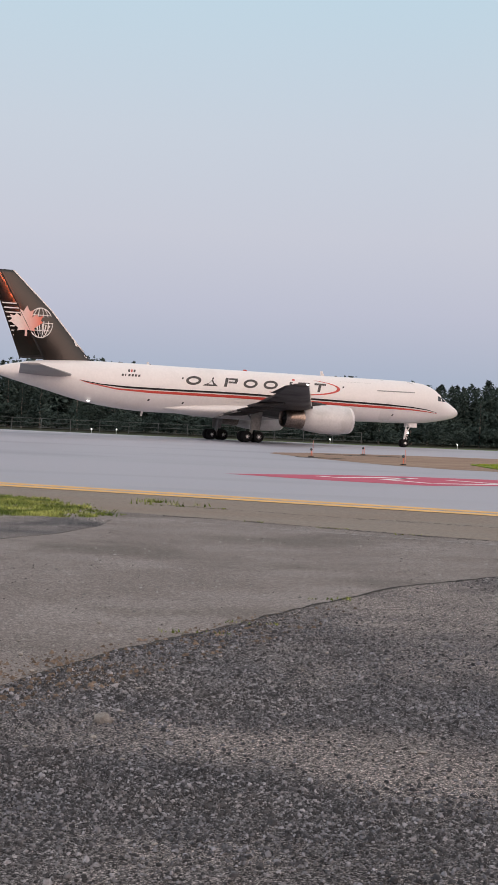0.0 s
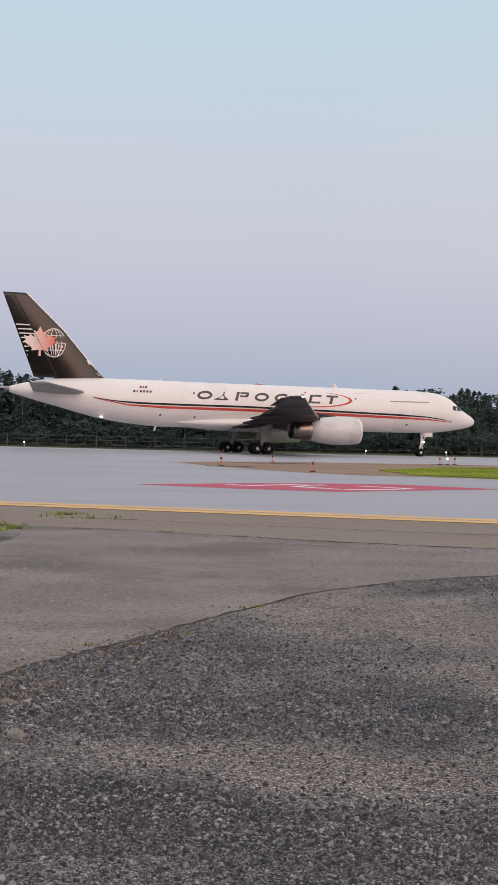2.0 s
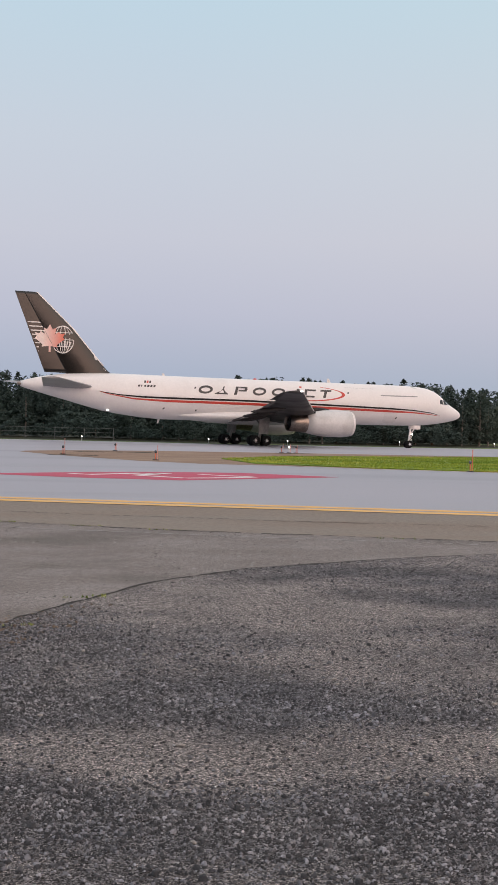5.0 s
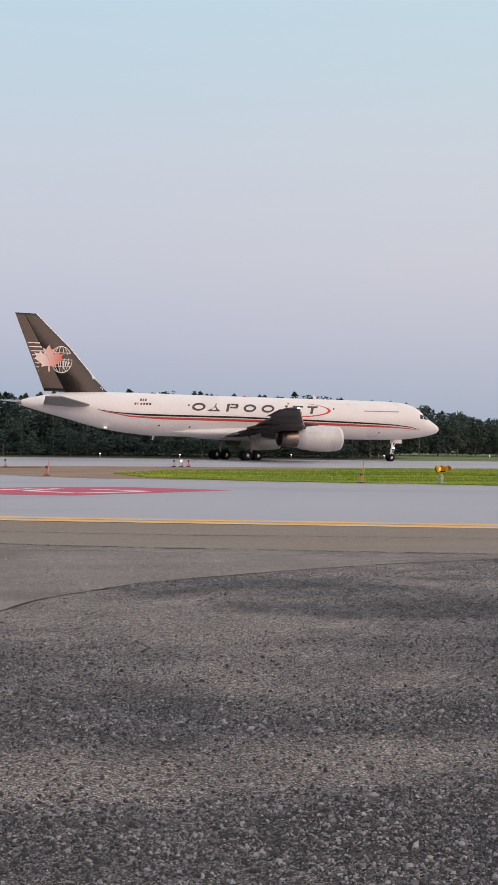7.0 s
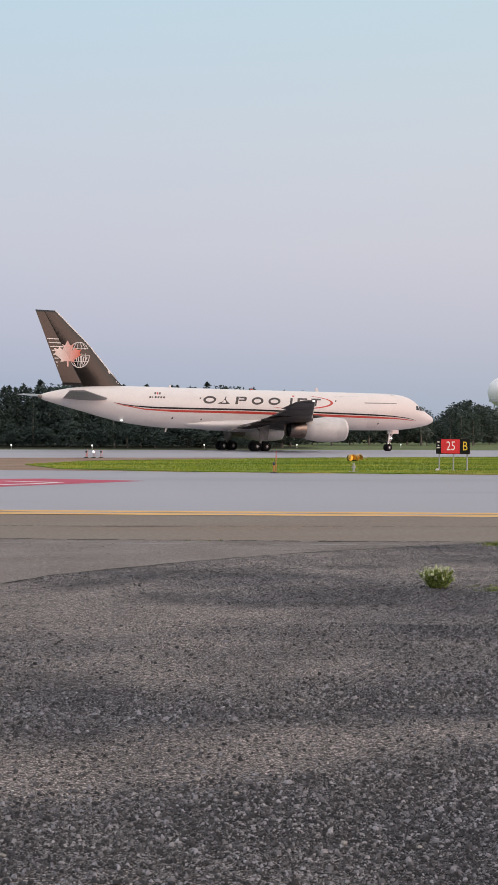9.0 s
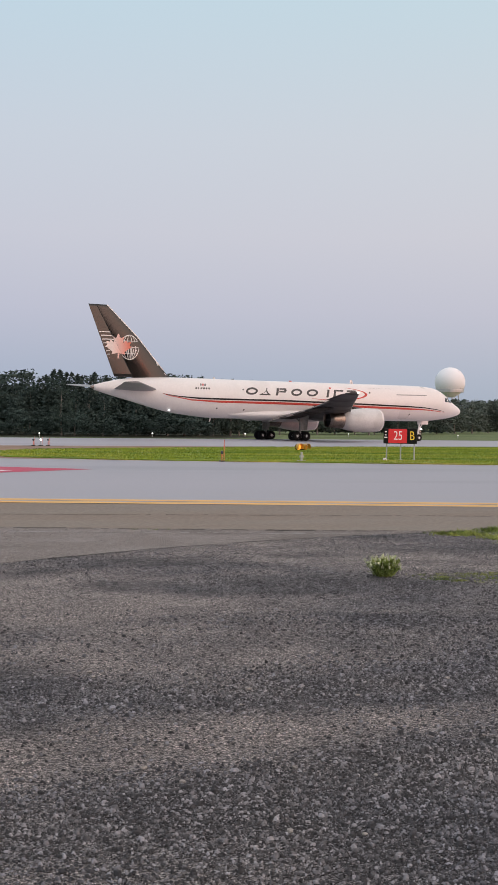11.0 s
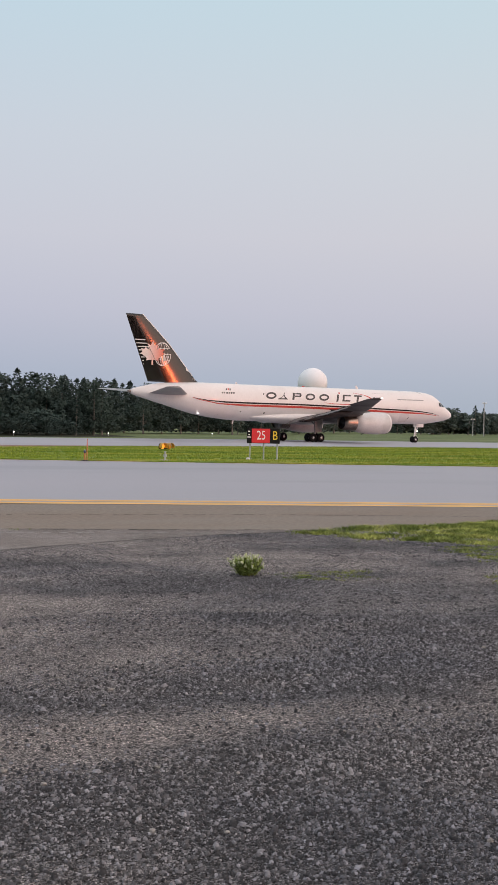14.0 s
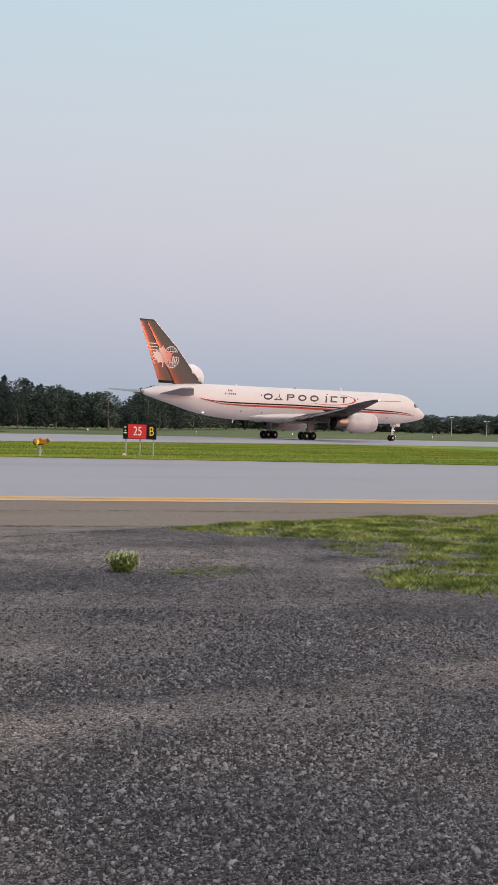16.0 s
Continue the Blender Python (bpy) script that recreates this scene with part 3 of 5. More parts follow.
tufts("yard_grass", patches(YARD_DENSE, 1900, 17, 0.085, rng, clumpy(1.3, 0.02, 5.0)), 0.06, 0.02, 4, M_BLADE_NEAR, "dense clumps of green weeds at the yard's edge", rng, 2.0)
tufts("thin_grass", patches(GRASS_R, 1100, 7, 0.06, rng, clumpy(1.1, 0.02, 3.0)), 0.03, 0.018, 4, M_BLADE_NEAR, "patchy green weeds growing over gravel", rng, 1.8)
tufts("sparse_weeds", patches([(7.1, 12.9), (7.9, 12.4), (8.4, 13.4), (7.3, 13.6)], 34, 6, 0.05, rng), 0.022, 0.014, 4, M_BLADE_NEAR, "thin low weeds in gravel", rng, 1.8)
crack_pts = [(-1.2 + 0.0, 26.0), (-0.5, 25.75), (-1.7, 26.1), (0.2, 22.8), (1.4, 22.1), (2.7, 21.45), (0.9, 13.0), (0.1, 11.2), (-0.3, 10.6), (6.2, 20.2)]
tufts("crack_weeds", np.array([(x + rng.normal(0, 0.15), y + rng.normal(0, 0.05), 0.0) for x, y in crack_pts for _ in range(6)]), 0.028, 0.016, 5, M_BLADE_NEAR, "small weeds in the pavement cracks", rng)

tufts("line_weeds", np.array([(-1.88 + rng.normal(0, 0.16), 26.99 + rng.normal(0, 0.1), 0.0) for _ in range(26)] + [(-1.34 + rng.normal(0, 0.5), 26.22 + rng.normal(0, 0.12), 0.0) for _ in range(12)]), 0.09, 0.018, 5, M_BLADE_NEAR, "rough weed tuft growing beside the painted line", rng, 0.9)

# ---- gravel stones ----
BLOCK_V = np.array([(1, -0.9, -0.5), (1, 0.8, -0.5), (-0.9, 0.9, -0.5), (-1, -0.8, -0.5), (0.62, -0.5, 0.8), (0.6, 0.5, 0.9), (-0.6, 0.55, 0.75), (-0.62, -0.5, 0.85)])
BLOCK_F = np.array([(0, 1, 5), (0, 5, 4), (1, 2, 6), (1, 6, 5), (2, 3, 7), (2, 7, 6), (3, 0, 4), (3, 4, 7), (4, 5, 6), (4, 6, 7)])
CHIP_V = np.array([(1, -0.8, -0.4), (1, 0.8, -0.4), (-1, 0.8, -0.4), (-1, -0.8, -0.4), (0.5, 0.0, 0.9), (-0.5, 0.1, 0.9)])
CHIP_F = np.array([(0, 1, 4), (1, 2, 5), (1, 5, 4), (2, 3, 5), (3, 0, 4), (3, 4, 5)])


def gravel(name, r0, r1, per_m2, size, shape_v, shape_f, label, rng, area=None, mat=None):
    """Loose stones in a ring sector of the yard in front of the viewer."""
    a0, a1 = radians(-16), radians(50)
    n = int((r1 ** 2 - r0 ** 2) / 2 * (a1 - a0) * per_m2)
    r = np.sqrt(rng.uniform(r0 ** 2, r1 ** 2, n))
    a = rng.uniform(a0, a1, n)
    x, y = r * np.sin(a), r * np.cos(a)
    dusty = np.sin(x * 0.9 + 1.7 * np.sin(y * 0.45)) * 0.35 + np.sin((y - 6.31) * 2.464 + 0.8 * np.sin(x * 0.5)) * (0.12 + 0.62 * np.exp(-((y - 7.0) * 0.66) ** 2))
    dusty = dusty + 0.8 * np.exp(-((x - 1.6) * 0.4) ** 2 - ((y - 11.8) * 0.42) ** 2)
    ok = inside(x, y, area or GRAVEL) & (rng.uniform(0, 1, n) < np.clip(0.52 - 0.75 * dusty, 0.08, 1.0))
    x, y = x[ok], y[ok]
    n = len(x)
    s = size * np.minimum(np.exp(rng.normal(0, 0.7, n)), 4.0)
    sc = s[:, None] * np.stack([rng.uniform(0.8, 1.5, n), rng.uniform(0.7, 1.1, n), rng.uniform(0.55, 1.05, n)], 1)
    v = shape_v[None] * (1 + rng.uniform(-0.42, 0.42, (n, len(shape_v), 3))) * sc[:, None, :]
    th = rng.uniform(0, 2 * np.pi, n)
    c, q = np.cos(th)[:, None], np.sin(th)[:, None]
    w = np.stack([v[..., 0] * c - v[..., 1] * q + x[:, None], v[..., 0] * q + v[..., 1] * c + y[:, None], v[..., 2] + 0.006 + sc[:, 2:3] * 0.35], -1).reshape(-1, 3)
    f = (shape_f[None] + (np.arange(n) * len(shape_v))[:, None, None]).reshape(-1, 3)
    return tagged(new(name, raw_mesh(name, w, f, mat or M_STONE)), label, "gravel", kind="stuff")


gravel("loose_gravel", 4.4, 7.6, 13000, 0.0023, BLOCK_V, BLOCK_F, "loose crushed grey gravel stones", rng)
gravel("loose_gravel", 7.6, 12.0, 7000, 0.0026, CHIP_V, CHIP_F, "loose crushed grey gravel stones", rng)
gravel("loose_gravel", 12.0, 24.0, 1900, 0.0029, CHIP_V, CHIP_F, "loose crushed grey gravel stones", rng)
gravel("coarse_gravel", 4.4, 12.0, 800, 0.0036, BLOCK_V, BLOCK_F, "larger dark crushed stones lying in the gravel", rng)
gravel("dirt_clods", 6.8, 13.0, 700, 0.0045, CHIP_V, CHIP_F, "brown dirt clods along the apron's broken edge", rng, [(-3.2, 7.0), (-1.3, 7.4), (0.5, 10.8), (1.2, 12.6), (0.4, 12.2), (-0.9, 9.9), (-2.2, 8.4)], M_DIRT)
gravel("dark_grit", 8.0, 22.0, 26, 0.0026, CHIP_V, CHIP_F, "dark crumbs scattered on worn asphalt", rng, OLD_APRON, M_CRACK)
gravel("apron_grit", 7.5, 22.0, 130, 0.0034, CHIP_V, CHIP_F, "scattered grit on worn asphalt", rng, OLD_APRON, M_GRIT)


def stone(x, y, r, seed):
    rnd = random.Random(seed)
    bm = bmesh.new()
    bmesh.ops.create_icosphere(bm, subdivisions=2, radius=1)
    sx, sy, sz = r * rnd.uniform(0.9, 1.5), r * rnd.uniform(0.7, 1.0), r * rnd.uniform(0.45, 0.7)
    for v in bm.verts:
        k = 1 + 0.35 * noise.noise(v.co * 1.3 + Vector((seed, 0, 0)))
        v.co = Vector((v.co.x * sx * k, v.co.y * sy * k, v.co.z * sz * k))
    ob = link_mesh("stone", bm, M_ROCK)
    ob.matrix_basis = pose(x, y, 0.006 + sz * 0.45, 0, 0, rnd.uniform(0, 360))
    return tagged(ob, "pale rounded stone lying in gravel", "stone", group="loose stones in the gravel")


rnd = random.Random(12)
stone(-0.74, 7.35, 0.055, 1)
for i in range(60):
    a, d = radians(rnd.uniform(-11, 43)), rnd.uniform(5.2, 11)
    stone(d * math.sin(a), d * math.cos(a), rnd.uniform(0.011, 0.019), i + 2)

# ---- the flowering weed ----


def weed(x, y):
    rnd = random.Random(5)
    root = new("flowering_weed")
    stems, leaves, heads = bmesh.new(), bmesh.new(), bmesh.new()
    for i in range(64):
        a, l = rnd.uniform(0, 6.28), rnd.uniform(0.13, 0.27)
        out = rnd.uniform(0.1, 1.0)
        tip = Vector((math.cos(a) * 0.21 * out, math.sin(a) * 0.2 * out, l * (0.95 - 0.25 * out)))
        foot = Vector((math.cos(a) * 0.10 * out, math.sin(a) * 0.10 * out, 0))
        rod(stems, foot, tip, 0.004, 0.002, 5)
        for k in range(18):
            p = foot.lerp(tip, rnd.uniform(0.1, 1.0))
            d = Vector((rnd.uniform(-1, 1), rnd.uniform(-1, 1), rnd.uniform(-0.2, 0.8))).normalized() * rnd.uniform(0.035, 0.07)
            s = d.cross(Vector((0, 0, 1))).normalized() * 0.014
            vs = [leaves.verts.new(q) for q in (p, p + d * 0.5 + s, p + d, p + d * 0.5 - s)]
            leaves.faces.new(vs)
        if i % 8 != 7:
            for k in range(3):
                ball(heads, tip + Vector((rnd.uniform(-0.012, 0.012), rnd.uniform(-0.012, 0.012), rnd.uniform(-0.02, 0.03))), (0.009, 0.009, rnd.uniform(0.012, 0.02)), 1)
    part("stems", stems, M_BLADE_NEAR, root)
    part("leaves", leaves, M_WEED, root)
    tagged(part("flower_heads", heads, M_FLOWER, root, "cream flower heads"), kind="stuff")
    root.matrix_basis = pose(x, y, 0.006)
    return tagged(root, "low green weed with cream flowers in gravel", "plant")


weed(6.87, 13.35)

# ---- the aircraft: x ahead, y to its left, z up, main gear at the origin ----
plane = tagged(new("cargo_aircraft"), "white twin-engine cargo jet with black tail, taxiing on its wheels", "aircraft")
STATIONS = [  # x, top, bottom, half width
    (24.45, 3.60, 3.42, 0.09), (24.36, 3.80, 3.26, 0.30), (24.2, 3.93, 3.15, 0.46), (23.86, 4.14, 3.01, 0.68), (23.5, 4.33, 2.91, 0.86), (23.17, 4.51, 2.83, 1.0),
    (22.7, 4.80, 2.74, 1.16), (22.23, 5.13, 2.66, 1.31), (21.85, 5.45, 2.60, 1.41), (21.5, 5.70, 2.55, 1.49), (20.9, 6.0, 2.47, 1.60), (20.2, 6.2, 2.40, 1.70), (19.3, 6.31, 2.34, 1.79),
    (18.0, 6.38, 2.30, 1.86), (16.0, 6.40, 2.28, 1.88), (10.0, 6.40, 2.27, 1.88), (4.0, 6.40, 2.26, 1.88), (-2.0, 6.40, 2.25, 1.88), (-6.5, 6.41, 2.25, 1.88), (-8.8, 6.42, 2.27, 1.88),
    (-10.2, 6.43, 2.36, 1.86), (-11.6, 6.43, 2.50, 1.82), (-13.0, 6.43, 2.67, 1.74), (-14.5, 6.42, 2.93, 1.61), (-16.2, 6.36, 3.34, 1.41), (-17.9, 6.25, 3.79, 1.15), (-19.5, 6.05, 4.18, 0.86),
    (-21.0, 5.74, 4.58, 0.54), (-21.8, 5.54, 4.80, 0.36), (-22.2, 5.42, 4.94, 0.24)]
ST = np.array(STATIONS[::-1])


def hull(x):
    """Centre height, half height and half width of the fuselage at x."""
    top, bot, w = (float(np.interp(x, ST[:, 0], ST[:, k])) for k in (1, 2, 3))
    return (top + bot) / 2, (top - bot) / 2, w


def skin_y(x, z):
    c, h, w = hull(x)
    return w * math.sqrt(max(0.0, 1 - ((z - c) / h) ** 2))


def make_fuselage():
    rings = []
    for i in range(len(STATIONS) - 1):
        for k in range(2):
            x = STATIONS[i][0] + (STATIONS[i + 1][0] - STATIONS[i][0]) * k / 2
            rings.append(x)
    rings.append(STATIONS[-1][0])
    out = []
    for x in rings:
        c, h, w = hull(x)
        out.append([(x, w * math.cos(a), c + h * math.sin(a)) for a in np.linspace(0, 2 * math.pi, 48, endpoint=False)])
    part("fuselage", loft(bmesh.new(), out), M_JET, plane, "white painted fuselage", True)
    bm = bmesh.new()
    rod(bm, (-22.15, 0, 5.18), (-22.5, 0, 5.2), 0.2, 0.15, 16)
    part("tail_pipe", bm, M_NOZZLE, plane, "dark exhaust pipe of the tail")
    rings = []
    for u in np.linspace(0, 1, 15):
        x = 9.2 - 17.4 * u
        b = max(0.02, math.sin(math.pi * u) ** 0.8)
        rings.append([(x, (0.9 + 1.12 * b) * math.cos(a), 2.72 + (0.15 + 0.62 * b) * math.sin(a)) for a in np.linspace(0, 2 * math.pi, 28, endpoint=False)])
    part("wing_fairing", loft(bmesh.new(), rings), M_JET, plane, "white wing root fairing", True)


def skin_strip(name, line, mat, label="", side=-1, steps=80):
    """A painted band on the fuselage: line of (x, z, width)."""
    a = np.array(line)
    bm = bmesh.new()
    prev = None
    order = np.argsort(a[:, 0])
    for x in np.linspace(a[:, 0].min(), a[:, 0].max(), steps):
        z, w = np.interp(x, a[order, 0], a[order, 1]), np.interp(x, a[order, 0], a[order, 2])
        cur = [bm.verts.new((x, side * (skin_y(x, zz) + 0.015), zz)) for zz in (z - w / 2, z, z + w / 2)]
        if prev:
            bm.faces.new((prev[0], cur[0], cur[1], prev[1]))
            bm.faces.new((prev[1], cur[1], cur[2], prev[2]))
        prev = cur
    bmesh.ops.recalc_face_normals(bm, faces=bm.faces)
    return part(name, bm, mat, plane, label)


def skin_shape(name, loops, mat, label="", side=-1, parent=None):
    """Flat outlines (x, z) laid on the fuselage side as quads between two equal loops, or as a strip."""
    bm = bmesh.new()
    for outer, inner in loops:
        n = len(outer)
        vo = [bm.verts.new((x, side * (skin_y(x, z) + 0.018), z)) for x, z in outer]
        vi = [bm.verts.new((x, side * (skin_y(x, z) + 0.018), z)) for x, z in inner]
        for i in range(n):
            j = (i + 1) % n
            bm.faces.new((vo[i], vo[j], vi[j], vi[i]))
    bmesh.ops.recalc_face_normals(bm, faces=bm.faces)
    return part(name, bm, mat, parent or plane, label)


def slant(x, z, z0=5.22, k=0.42):
    return x + (z - z0) * k, z


def make_markings():
    top = [(-15.2, 4.72, 0.02), (-14.9, 4.64, 0.05), (-13.3, 4.42, 0.09), (-11.1, 4.29, 0.16), (-8, 4.26, 0.17), (-0.7, 4.26, 0.17), (8, 4.11, 0.17), (15.2, 3.96, 0.16), (17.9, 3.86, 0.11), (19.9, 3.68, 0.08), (21.2, 3.45, 0.02)]
    low = [(-15.2, 4.70, 0.02), (-14.5, 4.50, 0.07), (-12.0, 4.10, 0.12), (-8.8, 3.985, 0.21), (-0.7, 3.965, 0.24), (8, 3.825, 0.24), (15.3, 3.695, 0.21), (18.0, 3.63, 0.13), (20.0, 3.50, 0.08), (21.2, 3.38, 0.02)]
    for side in (-1, 1):
        skin_strip("black_stripe", top, M_BLACK, "thin black stripe along the fuselage", side)
        skin_strip("red_stripe", low, M_DECAL_RED, "red stripe along the fuselage", side)
    z0, z1 = 4.80, 5.60
    zc, hh = (z0 + z1) / 2, (z1 - z0) / 2
    t = 0.20

    def ring(x0, x1):
        c, w = (x0 + x1) / 2, (x1 - x0) / 2
        angs = np.linspace(0, 2 * math.pi, 28, endpoint=False)
        return [([slant(c + w * math.cos(a), zc + hh * math.sin(a)) for a in angs], [slant(c + (w - t * 1.3) * math.cos(a), zc + (hh - t) * math.sin(a)) for a in angs])]

    def bar(x0, x1, a0, a1):
        return [([slant(x0, a0), slant(x1, a0), slant(x1, a1), slant(x0, a1)], [slant(x0 + 0.02, (a0 + a1) / 2), slant(x1 - 0.02, (a0 + a1) / 2 - 0.001), slant(x1 - 0.02, (a0 + a1) / 2 + 0.001), slant(x0 + 0.02, (a0 + a1) / 2 + 0.002)])]

    def tri(x0, x1):
        o = [slant(x0, z0), slant(x1, z0), slant((x0 + x1) / 2 + 0.12, z1)]
        c = slant((x0 + x1) / 2, z0 + 0.22)
        return [(o, [(c[0] + (p[0] - c[0]) * 0.38, c[1] + (p[1] - c[1]) * 0.38) for p in o])]

    shapes = [ring(-5.5, -4.05), tri(-3.8, -2.35), bar(-1.75, -1.45, z0, z1) + bar(-1.4, -0.55, z0 + 0.34, z0 + 0.5) + bar(-1.4, -0.55, z1 - 0.16, z1) + bar(-0.8, -0.5, z0 + 0.5, z1 - 0.16), ring(0.1, 1.5), ring(2.1, 3.55), bar(4.72, 5.02, z0 - 0.06, z1),
              bar(5.6, 5.9, z0, z1) + bar(5.9, 6.8, z1 - 0.17, z1) + bar(5.9, 6.8, z0, z0 + 0.17), bar(7.3, 8.5, z1 - 0.18, z1) + bar(7.75, 8.05, z0, z1 - 0.18)]
    for s in shapes:
        skin_shape("title_shape", s, M_DECAL_GREY, "dark grey slanted shape of the painted title")
    skin_shape("title_dot", bar(4.95, 5.2, 5.72, 5.86), M_DECAL_RED, "small red dot of the painted title")
    angs = np.linspace(radians(-125), radians(62), 40)
    bm = bmesh.new()
    prev = None
    for i, a in enumerate(angs):
        wd = 0.02 + 0.06 * math.sin(math.pi * i / 39)
        cur = []
        for rr in (1 - wd, 1 + wd):
            x, z = 5.3 + 4.6 * rr ** 0.5 * math.cos(a), 5.2 + 0.74 * rr * math.sin(a)
            cur.append(bm.verts.new((x, -(skin_y(x, z) + 0.012), z)))
        if prev:
            bm.faces.new((prev[0], prev[1], cur[1], cur[0]))
        prev = cur
    part("swoosh", bm, M_DECAL_RED, plane, "thin red swoosh round the painted title")
    for i in range(6):
        x = -11.55 + i * 0.3
        skin_shape("registration_bar", bar(x, x + (0.1 if i == 1 else 0.2), 5.24, 5.43), M_DECAL_GREY, "small grey bar of the registration")
    for x, mm in ((-11.05, M_DECAL_GREY), (-10.8, M_DECAL_RED), (-10.55, M_DECAL_GREY)):
        skin_shape("flag_bar", bar(x, x + 0.17, 5.62, 5.84), mm, "tiny painted flag bar")
    skin_strip("name_line", [(14.1, 5.25, 0.10), (18.4, 5.27, 0.10)], M_GEAR, "faint grey line of small writing above the stripes")
    for x, z in ((-5.95, 5.25), (10.3, 5.3), (-8.2, 3.2), (16.9, 2.95), (-4.9, 3.1)):
        skin_shape("port", bar(x, x + 0.16, z, z + 0.16), M_DARK, "small dark port in the fuselage")
    # cargo door outline
    for a in ((13.4, 10.0, 5.9, 3.0),):
        x1, x0, zt, zb = a
        for q in (bar(x0, x1, zt, zt + 0.012),):
            skin_shape("door_gap", q, M_GEAR, "fine panel gap of the cargo door")
    # cockpit windows: side, quarter and front panes on both sides
    for side in (-1, 1):
        for quad in ([(21.25, 5.05), (21.62, 5.02), (21.66, 4.55), (21.15, 4.58)], [(21.72, 5.02), (22.1, 5.0), (22.42, 4.52), (21.76, 4.54)], [(22.17, 4.98), (22.26, 4.97), (22.85, 4.56), (22.5, 4.52)]):
            c = np.mean(quad, 0)
            bm = bmesh.new()
            vs = []
            for x, z in quad:
                vs.append(bm.verts.new((x, side * (skin_y(x, z) + 0.02), z + 0.02)))
            bm.faces.new(vs)
            bmesh.ops.solidify(bm, geom=bm.faces[:], thickness=0.015)
            part("cockpit_window", bm, M_GLASS, plane, "dark cockpit window pane")


def foil(chord, thick, n=9, s0=0.0, s1=1.0):
    """Aerofoil outline: (distance behind the leading edge, height), round the section."""
    s = s0 + (s1 - s0) * (1 - np.cos(np.linspace(0, math.pi, n))) / 2
    y = 5 * thick * (0.2969 * np.sqrt(s) - 0.126 * s - 0.3516 * s ** 2 + 0.2843 * s ** 3 - 0.1036 * s ** 4)
    up = [(float(a * chord), float(b * chord * 1.1)) for a, b in zip(s, y)]
    k0, k1 = (0 if s0 > 0 else 1), (n if s1 < 1 else n - 1)
    lo = [(float(a * chord), float(-b * chord * 0.9)) for a, b in zip(s[k0:k1][::-1], y[k0:k1][::-1])]
    return up + lo


FIN_LE = [(6.3, -13.4), (6.6, -13.85), (7.1, -14.35), (7.73, -14.94), (10.44, -17.35), (13.55, -20.75)]
FIN_TE = [(6.3, -20.05), (13.55, -22.92)]
HINGE = [(6.3, -17.95), (13.55, -22.05)]


def lerp(t, z):
    return float(np.interp(z, [a for a, _ in t], [b for _, b in t]))


def fin_half(x, z):
    le, te = lerp(FIN_LE, z), lerp(FIN_TE, z)
    s = min(max((le - x) / (le - te), 0.001), 1)
    th = 0.09
    return 5 * th * (0.2969 * math.sqrt(s) - 0.126 * s - 0.3516 * s ** 2 + 0.2843 * s ** 3 - 0.1036 * s ** 4) * (le - te)


def fin_panel(name, front, back, mat, label, zs, steps=10, grow=0.0):
    rings = []
    for z in zs:
        a, b = front(z), back(z)
        xs = [a + (b - a) * ((1 - math.cos(math.pi * k / steps)) / 2) for k in range(steps + 1)]
        rings.append([(x, fin_half(x, z) + grow, z) for x in xs] + [(x, -fin_half(x, z) - grow, z) for x in xs[::-1]])
    ob = part(name, loft(bmesh.new(), rings), mat, plane, label, True)
    for f in ob.data.polygons:
        f.use_smooth = abs(f.normal.z) < 0.9
    return ob


def fin_decal(name, pts, mat, label="", parent=None, lift=0.02, side=0):
    """Paint laid on the fin's near face; side keeps what lies ahead of (1) or behind (-1) the rudder hinge."""
    bm = bmesh.new()
    for tri_pts in pts:
        bm.faces.new([bm.verts.new((x, 0, z)) for x, z in tri_pts])
    if side:
        bmesh.ops.bisect_plane(bm, geom=bm.verts[:] + bm.edges[:] + bm.faces[:], plane_co=(HINGE[0][1] + 0.02 * side, 0, HINGE[0][0]), plane_no=(7.25 * side, 0, 4.1 * side), clear_inner=True)
    bmesh.ops.triangulate(bm, faces=bm.faces[:])
    for k in range(2):
        bmesh.ops.subdivide_edges(bm, edges=[e for e in bm.edges if e.calc_length() > 0.35], cuts=1)
        bmesh.ops.triangulate(bm, faces=bm.faces[:])
    for v in bm.verts:
        v.co.y = -(fin_half(v.co.x, v.co.z) + lift)
    bmesh.ops.recalc_face_normals(bm, faces=bm.faces)
    for f in bm.faces:
        if f.normal.y > 0:
            f.normal_flip()
    return part(name, bm, mat, parent or plane, label)


